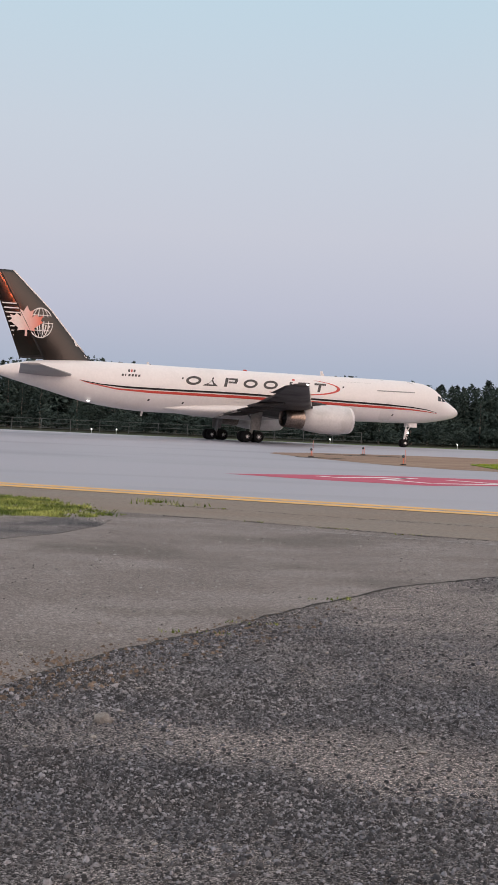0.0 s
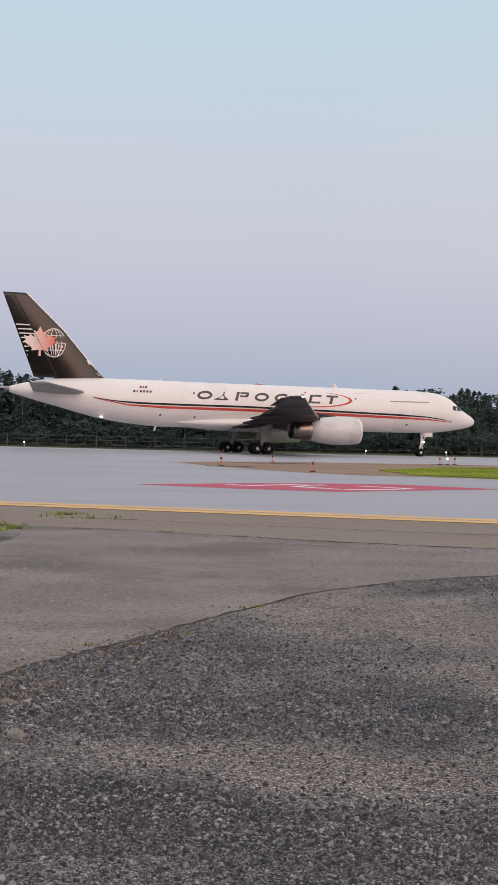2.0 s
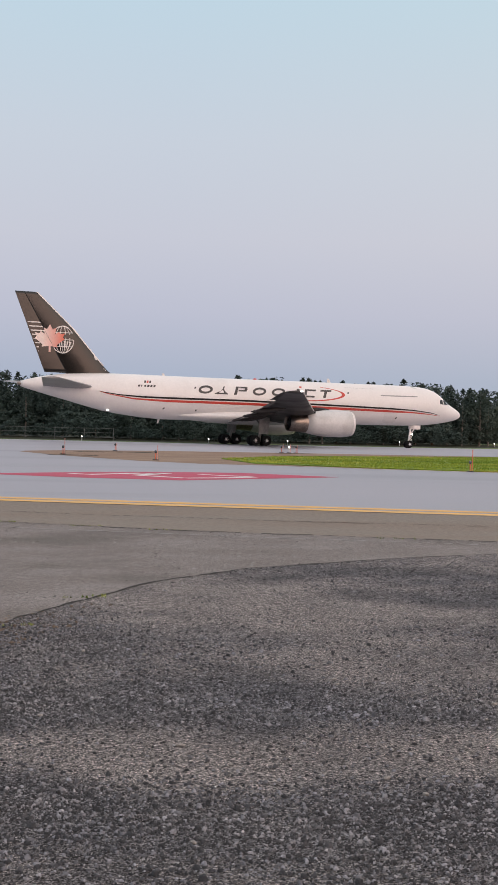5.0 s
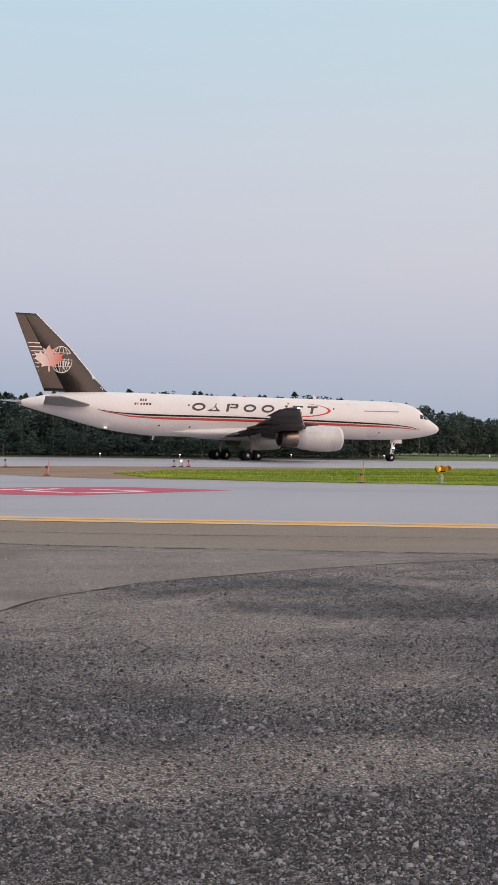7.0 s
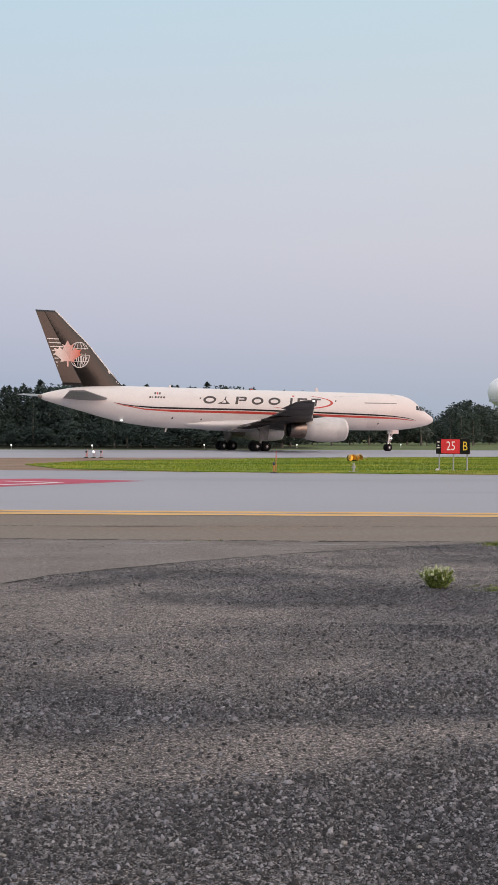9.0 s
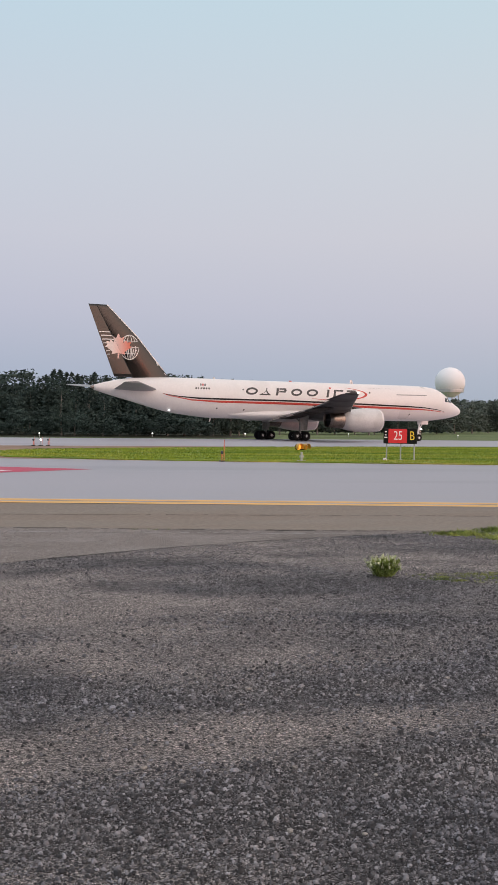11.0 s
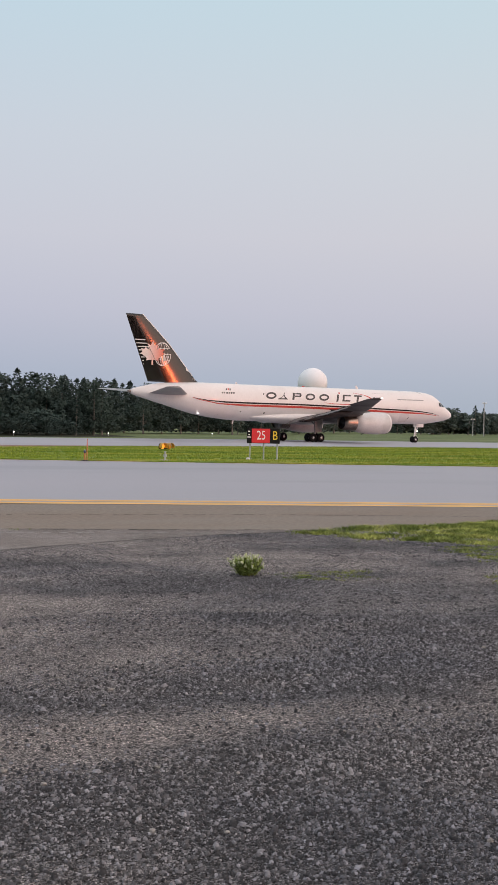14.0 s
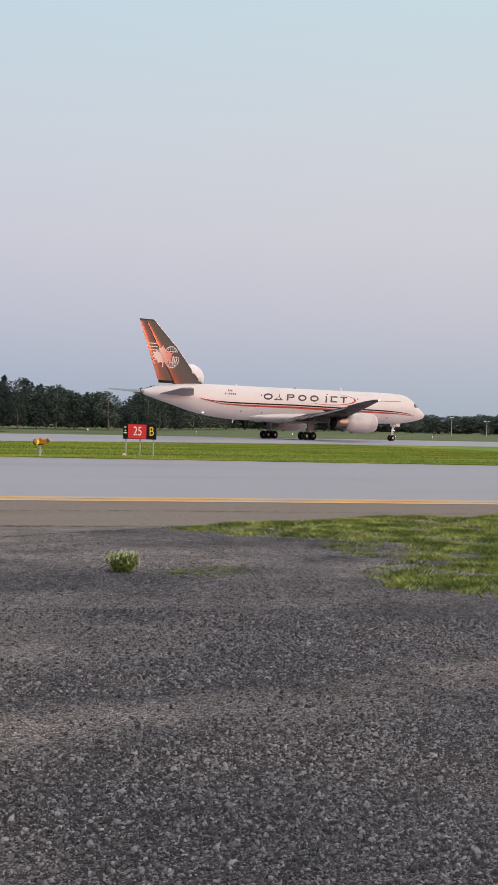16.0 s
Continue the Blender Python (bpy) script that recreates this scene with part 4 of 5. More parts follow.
def make_tail():
    zs = [6.0, 6.3, 6.6, 7.1, 7.73, 8.6, 9.5, 10.44, 11.5, 12.5, 13.3, 13.55]
    fin_panel("fin", lambda z: lerp(FIN_LE, z) - 0.12, lambda z: lerp(HINGE, z) + 0.015, M_FIN, "glossy black tail fin", zs)
    rudder = fin_panel("rudder", lambda z: lerp(HINGE, z) - 0.015, lambda z: lerp(FIN_TE, z), M_FIN, "glossy black rudder", zs[1:])
    fin_panel("fin_leading_edge", lambda z: lerp(FIN_LE, z), lambda z: lerp(FIN_LE, z) - 0.18, M_DECAL_WHITE, "pale leading edge of the fin", zs[3:], 5, 0.006)
    # emblem: maple leaf over a wire globe with speed lines
    gc, gr = (-18.4, 9.33), (1.08, 1.28)
    quads = []
    angs = np.linspace(0, 2 * math.pi, 33)
    for a, b in zip(angs, angs[1:]):
        quads.append([(gc[0] + gr[0] * k * math.cos(q), gc[1] + gr[1] * k * math.sin(q)) for q, k in ((a, 1), (b, 1), (b, 0.93), (a, 0.93))])
    for k in (-0.62, -0.25, 0.25, 0.62):
        for a, b in zip(np.linspace(-1.4, 1.4, 12), np.linspace(-1.4, 1.4, 12)[1:]):
            quads.append([(gc[0] + gr[0] * k * math.cos(q) + o, gc[1] + gr[1] * math.sin(q)) for q, o in ((a, -0.03), (b, -0.03), (b, 0.03), (a, 0.03))])
    for k in (-0.5, 0.0, 0.5):
        w = gr[0] * math.sqrt(1 - k * k)
        for u in np.linspace(-1, 1, 9)[:-1]:
            quads.append([(gc[0] + w * u, gc[1] + gr[1] * k - 0.03), (gc[0] + w * (u + 0.25), gc[1] + gr[1] * k - 0.03), (gc[0] + w * (u + 0.25), gc[1] + gr[1] * k + 0.03), (gc[0] + w * u, gc[1] + gr[1] * k + 0.03)])
    quads = [q for q in quads if not 0.08 < (np.mean([p[1] for p in q]) - gc[1]) / gr[1] < 0.46]
    for k in range(5):  # filled gores of the lower half
        quads.append([(gc[0] - 0.5 + 0.3 * k, gc[1] - 0.05 * k), (gc[0] - 0.36 + 0.3 * k, gc[1] - 0.05 * k), (gc[0] + 0.12 * k - 0.1, gc[1] - gr[1] * 0.93)])
    fin_decal("globe_emblem", quads, M_DECAL_WHITE, "white wire globe painted on the fin", None, 0.02, 1)
    half = [(0.0, 1.0), (0.19, 0.62), (0.42, 0.74), (0.33, 0.22), (0.6, 0.46), (0.7, 0.3), (1.0, 0.36), (0.86, 0.08), (0.98, -0.05), (0.48, -0.48), (0.52, -0.66), (0.06, -0.58), (0.07, -1.0)]
    lc, lw, lh = (-19.62, 9.42), 1.42, 1.28
    ol = [(lc[0] + lw * x, lc[1] + lh * z) for x, z in half] + [(lc[0] - lw * x, lc[1] + lh * z) for x, z in half[::-1] if x > 0]
    fans = [[lc, ol[i], ol[(i + 1) % len(ol)]] for i in range(len(ol))]
    fin_decal("leaf_emblem", fans, M_LEAF, "salmon red maple leaf painted on the fin", None, 0.035, 1)
    fin_decal("leaf_emblem", fans, M_LEAF, "pale part of the maple leaf on the rudder", rudder, 0.035, -1)
    for k in range(8):
        z = 10.80 - 0.375 * k
        x0, x1 = lerp(FIN_TE, z) + 0.12, (-19.7, -19.78, -20.1, -20.3, -20.5, -20.55, -20.6, -20.62)[k]
        fin_decal("speed_line", [[(x0, z - 0.05), (x1, z - 0.05), (x1, z + 0.05), (x0, z + 0.05)]], M_DECAL_WHITE, "thin white line painted on the rudder", rudder, 0.03, -1)
    for x, z in ((-15.05, 7.55), (-14.35, 6.75), (-14.2, 6.62)):
        fin_decal("fin_plate", [[(x, z), (x - 0.22, z + 0.05), (x - 0.34, z + 0.42), (x - 0.12, z + 0.3)]] if z > 7 else [[(x, z), (x - 0.1, z), (x - 0.1, z + 0.1), (x, z + 0.1)]], M_DECAL_WHITE, "small white plate on the fin")
    for side in (-1, 1):
        rings, rings2, mid = [], [], []
        for u in np.linspace(0, 1, 7):
            y = side * (0.5 + 7.1 * u)
            le, te, z = -15.2 - 5.35 * u, -20.2 - 2.0 * u, 5.02 + 0.55 * u
            ch = le - te
            rings.append([(le - a, y, z + b) for a, b in foil(ch, 0.10, 9, 0.0, 0.72)])
            rings2.append([(le - a, y, z + b) for a, b in foil(ch, 0.10, 5, 0.725, 1.0)])
        part("tailplane", loft(bmesh.new(), rings), M_TAILPLANE, plane, "grey tailplane", False)
        part("elevator", loft(bmesh.new(), rings2), M_TAILPLANE, plane, "grey elevator", False)
    return rudder


def wing_at(u):
    """Leading edge x, trailing edge x, height and thickness ratio at the share u of the half span."""
    y = 1.2 + 17.8 * u
    le = 7.6 - 10.4 * u
    te = -2.2 if y < 6.3 else -2.2 - 2.4 * (y - 6.3) / 12.7
    return y, le, te, 2.75 + 1.55 * u + 0.5 * u * u, 0.135 - 0.035 * u


def make_wings():
    for side in (-1, 1):
        rings, slat = [], []
        for u in (0, 0.1, 0.2, 0.2865, 0.4, 0.55, 0.7, 0.85, 0.96, 1.0):
            y, le, te, z, th = wing_at(u)
            ch = le - te
            pr = foil(ch * 0.86, th / 0.86, 13)
            rings.append([(le - a, side * y, z + b - 0.01 * a) for a, b in pr])
        wing = part("wing", loft(bmesh.new(), rings), M_WING, plane, "grey swept wing, dark underneath", True)
        for u0, u1 in ((0.05, 0.28), (0.33, 0.74)):
            fr = []
            for u in np.linspace(u0, u1, 4):
                y, le, te, z, th = wing_at(u)
                ch = (le - te) * 0.24
                pr = foil(ch, 0.14, 7)
                fr.append([(te + ch * 0.62 - a * 0.96, side * y, z - 0.16 + b - 0.30 * a) for a, b in pr])
            part("flap", loft(bmesh.new(), fr), M_SPOILER, plane, "lowered trailing edge flap", False)
        fr = []
        for u in np.linspace(0.76, 0.97, 3):
            y, le, te, z, th = wing_at(u)
            ch = (le - te) * 0.22
            fr.append([(te + ch * 0.8 - a, side * y, z - 0.02 + b - 0.08 * a) for a, b in foil(ch, 0.12, 7)])
        part("aileron", loft(bmesh.new(), fr), M_FLAP, plane, "dark grey aileron", False)
        for u in (0.22, 0.42, 0.60):
            y, le, te, z, th = wing_at(u)
            rr = []
            for k in np.linspace(0, 1, 8):
                r = 0.24 * math.sin(math.pi * min(max(k, 0.03), 0.97)) ** 0.6
                rr.append([(te + 2.2 - 3.4 * k, side * y + r * 0.7 * math.cos(a), z - 0.42 - 0.35 * k + r * math.sin(a)) for a in np.linspace(0, 2 * math.pi, 10, endpoint=False)])
            part("flap_fairing", loft(bmesh.new(), rr), M_FLAP, plane, "canoe-shaped flap fairing", True)
        y, le, te, z, th = wing_at(1.0)
        part("wing_tip_light", ball(bmesh.new(), (le - 0.15, side * (y + 0.02), z + 0.02), (0.15, 0.07, 0.07)), M_LAMP, plane, "lit white wing tip lamp", True)
        part("wing_tip_light", ball(bmesh.new(), (te + 0.35, side * (y + 0.02), z + 0.02), (0.10, 0.06, 0.06)), M_DECAL_WHITE, plane, "small white lamp at the wing tip's rear", True)
        rr = []
        for u in (0.40, 0.55, 0.7, 0.85, 1.0):
            y, le, te, z, th = wing_at(u)
            rr.append([(le + 0.03 - a, side * y, z + b * 1.1) for a, b in foil(0.3, 0.35, 5)])
        part("leading_edge_slat", loft(bmesh.new(), rr), M_STEEL, plane, "bright metal leading edge")


def lathe(profile, c, seg=32):
    return [[(x, c[0] + r * math.cos(a), c[1] + r * math.sin(a)) for a in np.linspace(0, 2 * math.pi, seg, endpoint=False)] for x, r in profile]


def make_engines():
    for side in (-1, 1):
        c = (side * 6.5, 2.28)
        eng = part("engine", loft(bmesh.new(), lathe([(8.12, 1.0), (8.28, 1.07), (8.24, 1.14), (7.9, 1.21), (7.2, 1.275), (6.3, 1.29), (5.3, 1.25), (4.3, 1.12), (3.4, 0.94), (3.38, 0.88), (4.6, 0.85)], c), False), M_COWL, plane, "white engine cowling", True)
        part("intake_lip", loft(bmesh.new(), lathe([(7.6, 0.98), (8.1, 1.0), (8.29, 1.07), (8.25, 1.145), (8.0, 1.2)], c), False), M_LIP, eng, "polished metal intake lip", True)
        part("intake_duct", loft(bmesh.new(), lathe([(8.1, 0.99), (7.4, 0.98), (7.0, 0.96), (6.99, 0.2), (7.5, 0.03)], c), False), M_DARK, eng, "dark intake with fan", True)
        part("exhaust_nozzle", loft(bmesh.new(), lathe([(3.5, 0.945), (3.0, 0.90), (2.3, 0.84), (1.65, 0.78), (1.66, 0.74), (2.0, 0.73)], c), False), M_NOZZLE, eng, "burnt metal exhaust nozzle", True)
        # core plus a near-black disc that paints the shade of the open nozzle
        part("exhaust_core", loft(bmesh.new(), lathe([(3.2, 0.70), (2.0, 0.725), (1.98, 0.3), (1.6, 0.08)], c), True), M_DARK, eng, "exhaust core with a near-black disc for the nozzle's shaded inside", True)
        rr = []
        for z, x0, x1, w in ((2.9, 6.6, 1.6, 0.16), (3.4, 6.9, 0.6, 0.2), (3.75, 5.2, -0.2, 0.2)):
            rr.append([(x0, c[0], z), (x0 - 0.7, c[0] + w, z), (x1 + 0.9, c[0] + w, z), (x1, c[0], z), (x1 + 0.9, c[0] - w, z), (x0 - 0.7, c[0] - w, z)])
        part("pylon", loft(bmesh.new(), rr), M_FLAP, eng, "dark grey engine pylon")
        bm = bmesh.new()
        box(bm, 3.9, c[0] + side * 0.75, c[1] + 1.0, 0.5, 0.1, 0.22, None, 0.02)
        part("cowl_vent", bm, M_DARK, eng, "dark vent on the cowling")
        rod(bm := bmesh.new(), (4.9, c[0], c[1] - 1.2), (4.6, c[0], c[1] - 1.34), 0.07, 0.04, 8)
        part("drain_mast", bm, M_DARK, eng, "small drain mast below the cowling")


WHEELS = []


def wheel(parent, x, y, r, w):
    """A tyre and a painted hub, about its own centre, so that it can roll."""
    rings = []
    for k, (yy, rr) in enumerate([(-w / 2, r * 0.41), (-w / 2, r * 0.86), (-w * 0.38, r * 0.97), (0, r), (w * 0.38, r * 0.97), (w / 2, r * 0.86), (w / 2, r * 0.41)]):
        rings.append([(rr * math.cos(a), yy, rr * math.sin(a)) for a in np.linspace(0, 2 * math.pi, 28, endpoint=False)])
    ob = part("wheel", loft(bmesh.new(), rings), M_TYRE, parent, "black rubber tyre on a pale hub", True)
    bm = bmesh.new()
    hub = [(-w / 2 - 0.01, r * 0.15), (-w * 0.46, r * 0.36), (-w / 2 - 0.004, r * 0.42), (w / 2 + 0.004, r * 0.42), (w * 0.46, r * 0.36), (w / 2 + 0.01, r * 0.15)]
    loft(bm, [[(rr * math.cos(a), yy, rr * math.sin(a)) for a in np.linspace(0, 2 * math.pi, 20, endpoint=False)] for yy, rr in hub])
    for k in range(7):
        a = 2 * math.pi * k / 7
        for s in (-1, 1):
            rod(bm, (r * 0.27 * math.cos(a), s * w * 0.44, r * 0.27 * math.sin(a)), (r * 0.27 * math.cos(a), s * (w * 0.5 + 0.012), r * 0.27 * math.sin(a)), 0.025, None, 6)
    for f in bm.faces:
        f.material_index = 0
    me = bpy.data.meshes.new("hub")
    bm.to_mesh(me)
    bm.free()
    me.materials.append(M_HUB)
    dst = bmesh.new()
    dst.from_mesh(ob.data)
    n0 = len(dst.faces)
    dst.from_mesh(me)
    dst.faces.ensure_lookup_table()
    for f in dst.faces[n0:]:
        f.material_index = 1
    for f in dst.faces[:n0]:
        f.smooth = True
    dst.to_mesh(ob.data)
    dst.free()
    bpy.data.meshes.remove(me)
    ob.data.materials.append(M_HUB)
    ob.location = (x, y, r)
    WHEELS.append((ob, x, y, r))


def make_gear():
    for side in (-1, 1):
        c = side * 3.66
        bm = rod(bmesh.new(), (0.35, c - side * 0.25, 2.9), (0.05, c, 0.55), 0.17, 0.12, 12)
        rod(bm, (0.05, c, 1.3), (0.05, c, 0.5), 0.11, 0.11, 10)
        rod(bm, (-0.62, c, 0.5), (0.66, c, 0.5), 0.10, 0.10, 10)
        for x in (-0.57, 0.57):
            rod(bm, (x, c - 0.6, 0.5), (x, c + 0.6, 0.5), 0.06, 0.06, 8)
        rod(bm, (0.1, c, 1.0), (-0.3, c, 0.75), 0.05, 0.05, 6)
        rod(bm, (-0.3, c, 0.75), (0.0, c, 0.55), 0.05, 0.05, 6)
        rod(bm, (0.3, c - side * 0.2, 1.9), (0.2, c - side * 1.7, 2.8), 0.07, 0.07, 8)
        leg = part("main_landing_gear", bm, M_GEAR, plane, "grey main landing gear leg")
        bm = bmesh.new()
        rings = [[(1.0, c + side * 0.28, 2.75), (-0.2, c + side * 0.28, 2.75), (-0.2, c + side * 0.31, 2.75), (1.0, c + side * 0.31, 2.75)], [(0.75, c + side * 0.34, 1.1), (-0.15, c + side * 0.34, 1.1), (-0.15, c + side * 0.37, 1.1), (0.75, c + side * 0.37, 1.1)]]
        part("gear_door", loft(bm, rings), M_GEAR, leg, "pale grey landing gear door")
        for x in (-0.57, 0.57):
            for dy in (-0.42, 0.42):
                wheel(leg, x, c + dy, 0.5, 0.36)
    bm = rod(bmesh.new(), (18.7, 0, 2.4), (18.4, 0, 0.45), 0.11, 0.09, 12)
    rod(bm, (18.4, -0.4, 0.4), (18.4, 0.4, 0.4), 0.05, 0.05, 8)
    rod(bm, (18.55, 0, 1.3), (19.3, 0, 2.3), 0.06, 0.06, 8)
    rod(bm, (18.5, 0, 1.1), (18.8, 0, 0.85), 0.045, 0.045, 6)
    rod(bm, (18.8, 0, 0.85), (18.42, 0, 0.55), 0.045, 0.045, 6)
    nose = part("nose_landing_gear", bm, M_LIP, plane, "bright metal nose landing gear leg")
    for s in (-1, 1):
        bm = bmesh.new()
        box(bm, 19.1, s * 0.48, 2.15, 0.85, 0.03, 0.42, None, 0.01)
        part("gear_door", bm, M_JET, nose, "white nose gear door")
        part("taxi_lamp", ball(bmesh.new(), (18.75, s * 0.2, 1.42), (0.09, 0.11, 0.11)), M_LAMP, nose, "lit taxi lamp", True)
        wheel(nose, 18.4, s * 0.24, 0.4, 0.22)
    bm = bmesh.new()
    box(bm, 18.65, 0, 1.15, 0.1, 0.5, 0.16, None, 0.02)
    part("steering_box", bm, M_STEEL, nose, "shiny steering actuator")


def blade(x, z, h, c, mat, label, y=0.0, sweep=0.5):
    rr = [[(x, y, z), (x - c * 0.4, y + 0.03, z), (x - c, y, z), (x - c * 0.4, y - 0.03, z)], [(x - h * sweep, y, z + h), (x - h * sweep - c * 0.25, y + 0.02, z + h), (x - h * sweep - c * 0.6, y, z + h), (x - h * sweep - c * 0.25, y - 0.02, z + h)]]
    part("antenna", loft(bmesh.new(), rr), mat, plane, label)


def make_small():
    blade(9.3, 6.38, 0.42, 0.4, M_DECAL_WHITE, "white blade antenna on the roof")
    blade(-8.3, 6.4, 0.22, 0.3, M_DECAL_WHITE, "small blade antenna on the roof")
    blade(-8.7, 2.3, -0.42, 0.25, M_DECAL_WHITE, "white drain mast under the tail", 0.0, -0.4)
    part("beacon_light", ball(bmesh.new(), (1.0, 0, 6.42), (0.2, 0.12, 0.1)), M_DECAL_RED, plane, "red roof beacon", True)
    part("tail_light", ball(bmesh.new(), (-14.2, -1.0, 2.98), (0.16, 0.07, 0.07)), M_LAMP, plane, "white lamp under the tail", True)


make_fuselage()
make_markings()
RUDDER = make_tail()
make_wings()
make_engines()
make_gear()
make_small()

# ---- airfield signs and lights ----


def text_mesh(word, size, mat, parent, m, name, label):
    cu = bpy.data.curves.new(name, "FONT")
    cu.body, cu.size, cu.align_x, cu.align_y, cu.extrude = word, size, "CENTER", "CENTER", 0.004
    tmp = new(name + "_curve", cu)
    me = bpy.data.meshes.new_from_object(tmp.evaluated_get(bpy.context.evaluated_depsgraph_get()))
    bpy.data.objects.remove(tmp)
    me.materials.clear()
    me.materials.append(mat)
    me.transform(m)
    ob = new(name, me)
    ob.parent = parent
    ob["label"] = label
    return ob


def runway_sign(x, y, turn):
    root = new("runway_sign")
    w, h, d, z0 = 1.62, 0.75, 0.26, 0.80
    box(bm := bmesh.new(), 0, 0, z0 + h / 2, w, d, h, None, 0.02)
    cab = part("cabinet", bm, M_BLACK, root, "black sign cabinet")
    box(bm := bmesh.new(), -0.12, -d / 2 - 0.006, z0 + h / 2, 0.90, 0.012, h - 0.06)
    part("red_panel", bm, M_SIGN_RED, root, "lit red face panel")
    face = lambda px, pz: Matrix.Translation((px, -d / 2 - 0.02, pz)) @ Matrix.Rotation(radians(90), 4, "X") @ Matrix.Diagonal((0.72, 1, 1, 1))
    text_mesh("25", 0.62, M_SIGN_WHITE, root, face(-0.10, z0 + h / 2), "digits", "white number 25")
    text_mesh("B", 0.62, M_SIGN_YELLOW, root, face(0.58, z0 + h / 2), "letter", "yellow letter B")
    for pz, ww in ((0.58, 0.10), (0.42, 0.07), (0.30, 0.16)):
        box(bm := bmesh.new(), -0.70, -d / 2 - 0.006, z0 + pz, ww, 0.012, 0.05)
        part("white_bar", bm, M_SIGN_WHITE, root, "small white bar")
    for px in (-0.66, 0.02, 0.68):
        bm = rod(bmesh.new(), (px, 0, 0), (px, 0, z0 + 0.02), 0.035, None, 10)
        box(bm, px, 0, 0.02, 0.18, 0.18, 0.03)
        part("leg", bm, M_POST, root, "galvanised leg")
    root.matrix_basis = pose(x, y, 0.05, 0, 0, turn)
    return tagged(root, "red and black runway sign on three legs in grass", "sign")


runway_sign(30.45, 57.6, -32)
bm = ball(bmesh.new(), (29.3, 57.0, 0.09), (0.10, 0.10, 0.09), 2)
tagged(link_mesh("ground_light", bm, M_DECAL_WHITE), "small white light dome in the grass", "light")


def guard_light(x, y, turn):
    root = new("guard_light")
    bm = rod(bmesh.new(), (0, 0, 0), (0, 0, 0.42), 0.05, None, 10)
    box(bm, 0, 0, 0.02, 0.3, 0.3, 0.03)
    box(bm, 0, 0, 0.22, 0.14, 0.12, 0.12)
    part("stem", bm, M_POST, root, "pale steel stem")
    box(bm := bmesh.new(), 0, 0.06, 0.64, 0.64, 0.14, 0.28, None, 0.06)
    part("housing", bm, M_BLACK, root, "black lamp housing")
    for px, mm, lab in ((-0.19, M_AMBER, "glowing amber lens"), (0.19, M_AMBER_DIM, "dim amber lens")):
        part("lens", ball(bmesh.new(), (px, -0.03, 0.64), (0.13, 0.05, 0.13)), mm, root, lab, True)
        rings = []
        for yy in (-0.02, -0.24):
            rings.append([(px + rr * math.cos(a), yy, 0.64 + rr * math.sin(a)) for rr, seq in ((0.165, np.linspace(-0.5, math.pi + 0.5, 12)), (0.152, np.linspace(math.pi + 0.5, -0.5, 12))) for a in seq])
        part("visor", loft(bmesh.new(), rings), M_VISOR, root, "yellow visor")
    root.matrix_basis = pose(x, y, 0.05, 0, 0, turn)
    return tagged(root, "amber runway guard light with two lamps on a stem", "light")


guard_light(24.2, 55.3, 12)


def marker(x, y, h, mat, lamp=False):
    root = new("edge_light")
    bm = rod(bmesh.new(), (0, 0, 0), (0, 0, 0.04), 0.16, 0.14, 12)
    part("base", bm, M_BLACK, root, "black base plate")
    part("stem", rod(bmesh.new(), (0, 0, 0.03), (0, 0, 0.34), 0.025, None, 8), M_ORANGE if not lamp else M_POST, root, "short stem")
    part("lens", ball(bmesh.new(), (0, 0, 0.40), (0.07, 0.07, 0.08)), M_LAMP if lamp else M_GLASS, root, "lamp lens", True)
    bm = bmesh.new()
    n = 5
    for k in range(n):
        rod(bm, (0.09, 0, h * k / n), (0.09 + 0.01, 0, h * (k + 0.92) / n), 0.022 if k % 2 else 0.018, None, 7)
    part("flag_stick", bm, mat, root, "upright marker stick")
    root.matrix_basis = pose(x, y, 0.03, 0, 0, random.uniform(0, 60) - 30)
    return tagged(root, "low taxiway edge light with orange marker stick", "light", group="taxiway edge lights")


for x, y, h, mm in ((3.4, 71.1, 0.88, M_PINK), (7.4, 63.0, 0.72, M_PINK), (20.2, 54.9, 0.98, M_ORANGE), (7.2, 83.0, 0.5, M_PINK)):
    marker(x, y, h, mm)
marker(18.95, 88.2, 0.62, M_PINK)
marker(19.5, 88.4, 0.6, M_PINK, True)
marker(20.05, 88.6, 0.55, M_PINK)
# flat dark patches on the ground under the edge lights
bm = ribbon(bmesh.new(), [(18.4, 88.0), (21.2, 88.5)], 0.9, 0.014, 0.2, 5, 6)
tagged(link_mesh("dark_pad", bm, M_CRACK), "dark patch under three edge lights", "pad", kind="structure")
bm = ribbon(bmesh.new(), [(2.6, 70.7), (5.2, 70.9)], 0.9, 0.013, 0.25, 6, 6)
tagged(link_mesh("dark_pad", bm, M_CRACK), "dark patch under an edge light", "pad", kind="structure")


def far_light(x, y):
    root = new("far_edge_light")
    part("post", rod(bmesh.new(), (0, 0, 0), (0, 0, 0.35), 0.04, None, 8), M_POST, root, "short steel post")
    part("lamp", ball(bmesh.new(), (0, 0, 0.42), (0.075, 0.075, 0.085)), M_LAMP, root, "white lamp", True)
    root.matrix_basis = pose(x, y, 0.0)
    return tagged(root, "small white edge light beside the far pavement", "light", group="far edge lights")


first = far_light(-15.6, 131.8)
for x, y in ((-13.6, 136.5), (8.1, 131.5), (29.4, 134.0), (21.0, 133.2), (62, 160), (84, 175), (104, 178), (118, 172), (133, 165), (150, 176), (47, 152)):
    copy_thing(first, pose(x, y, 0))


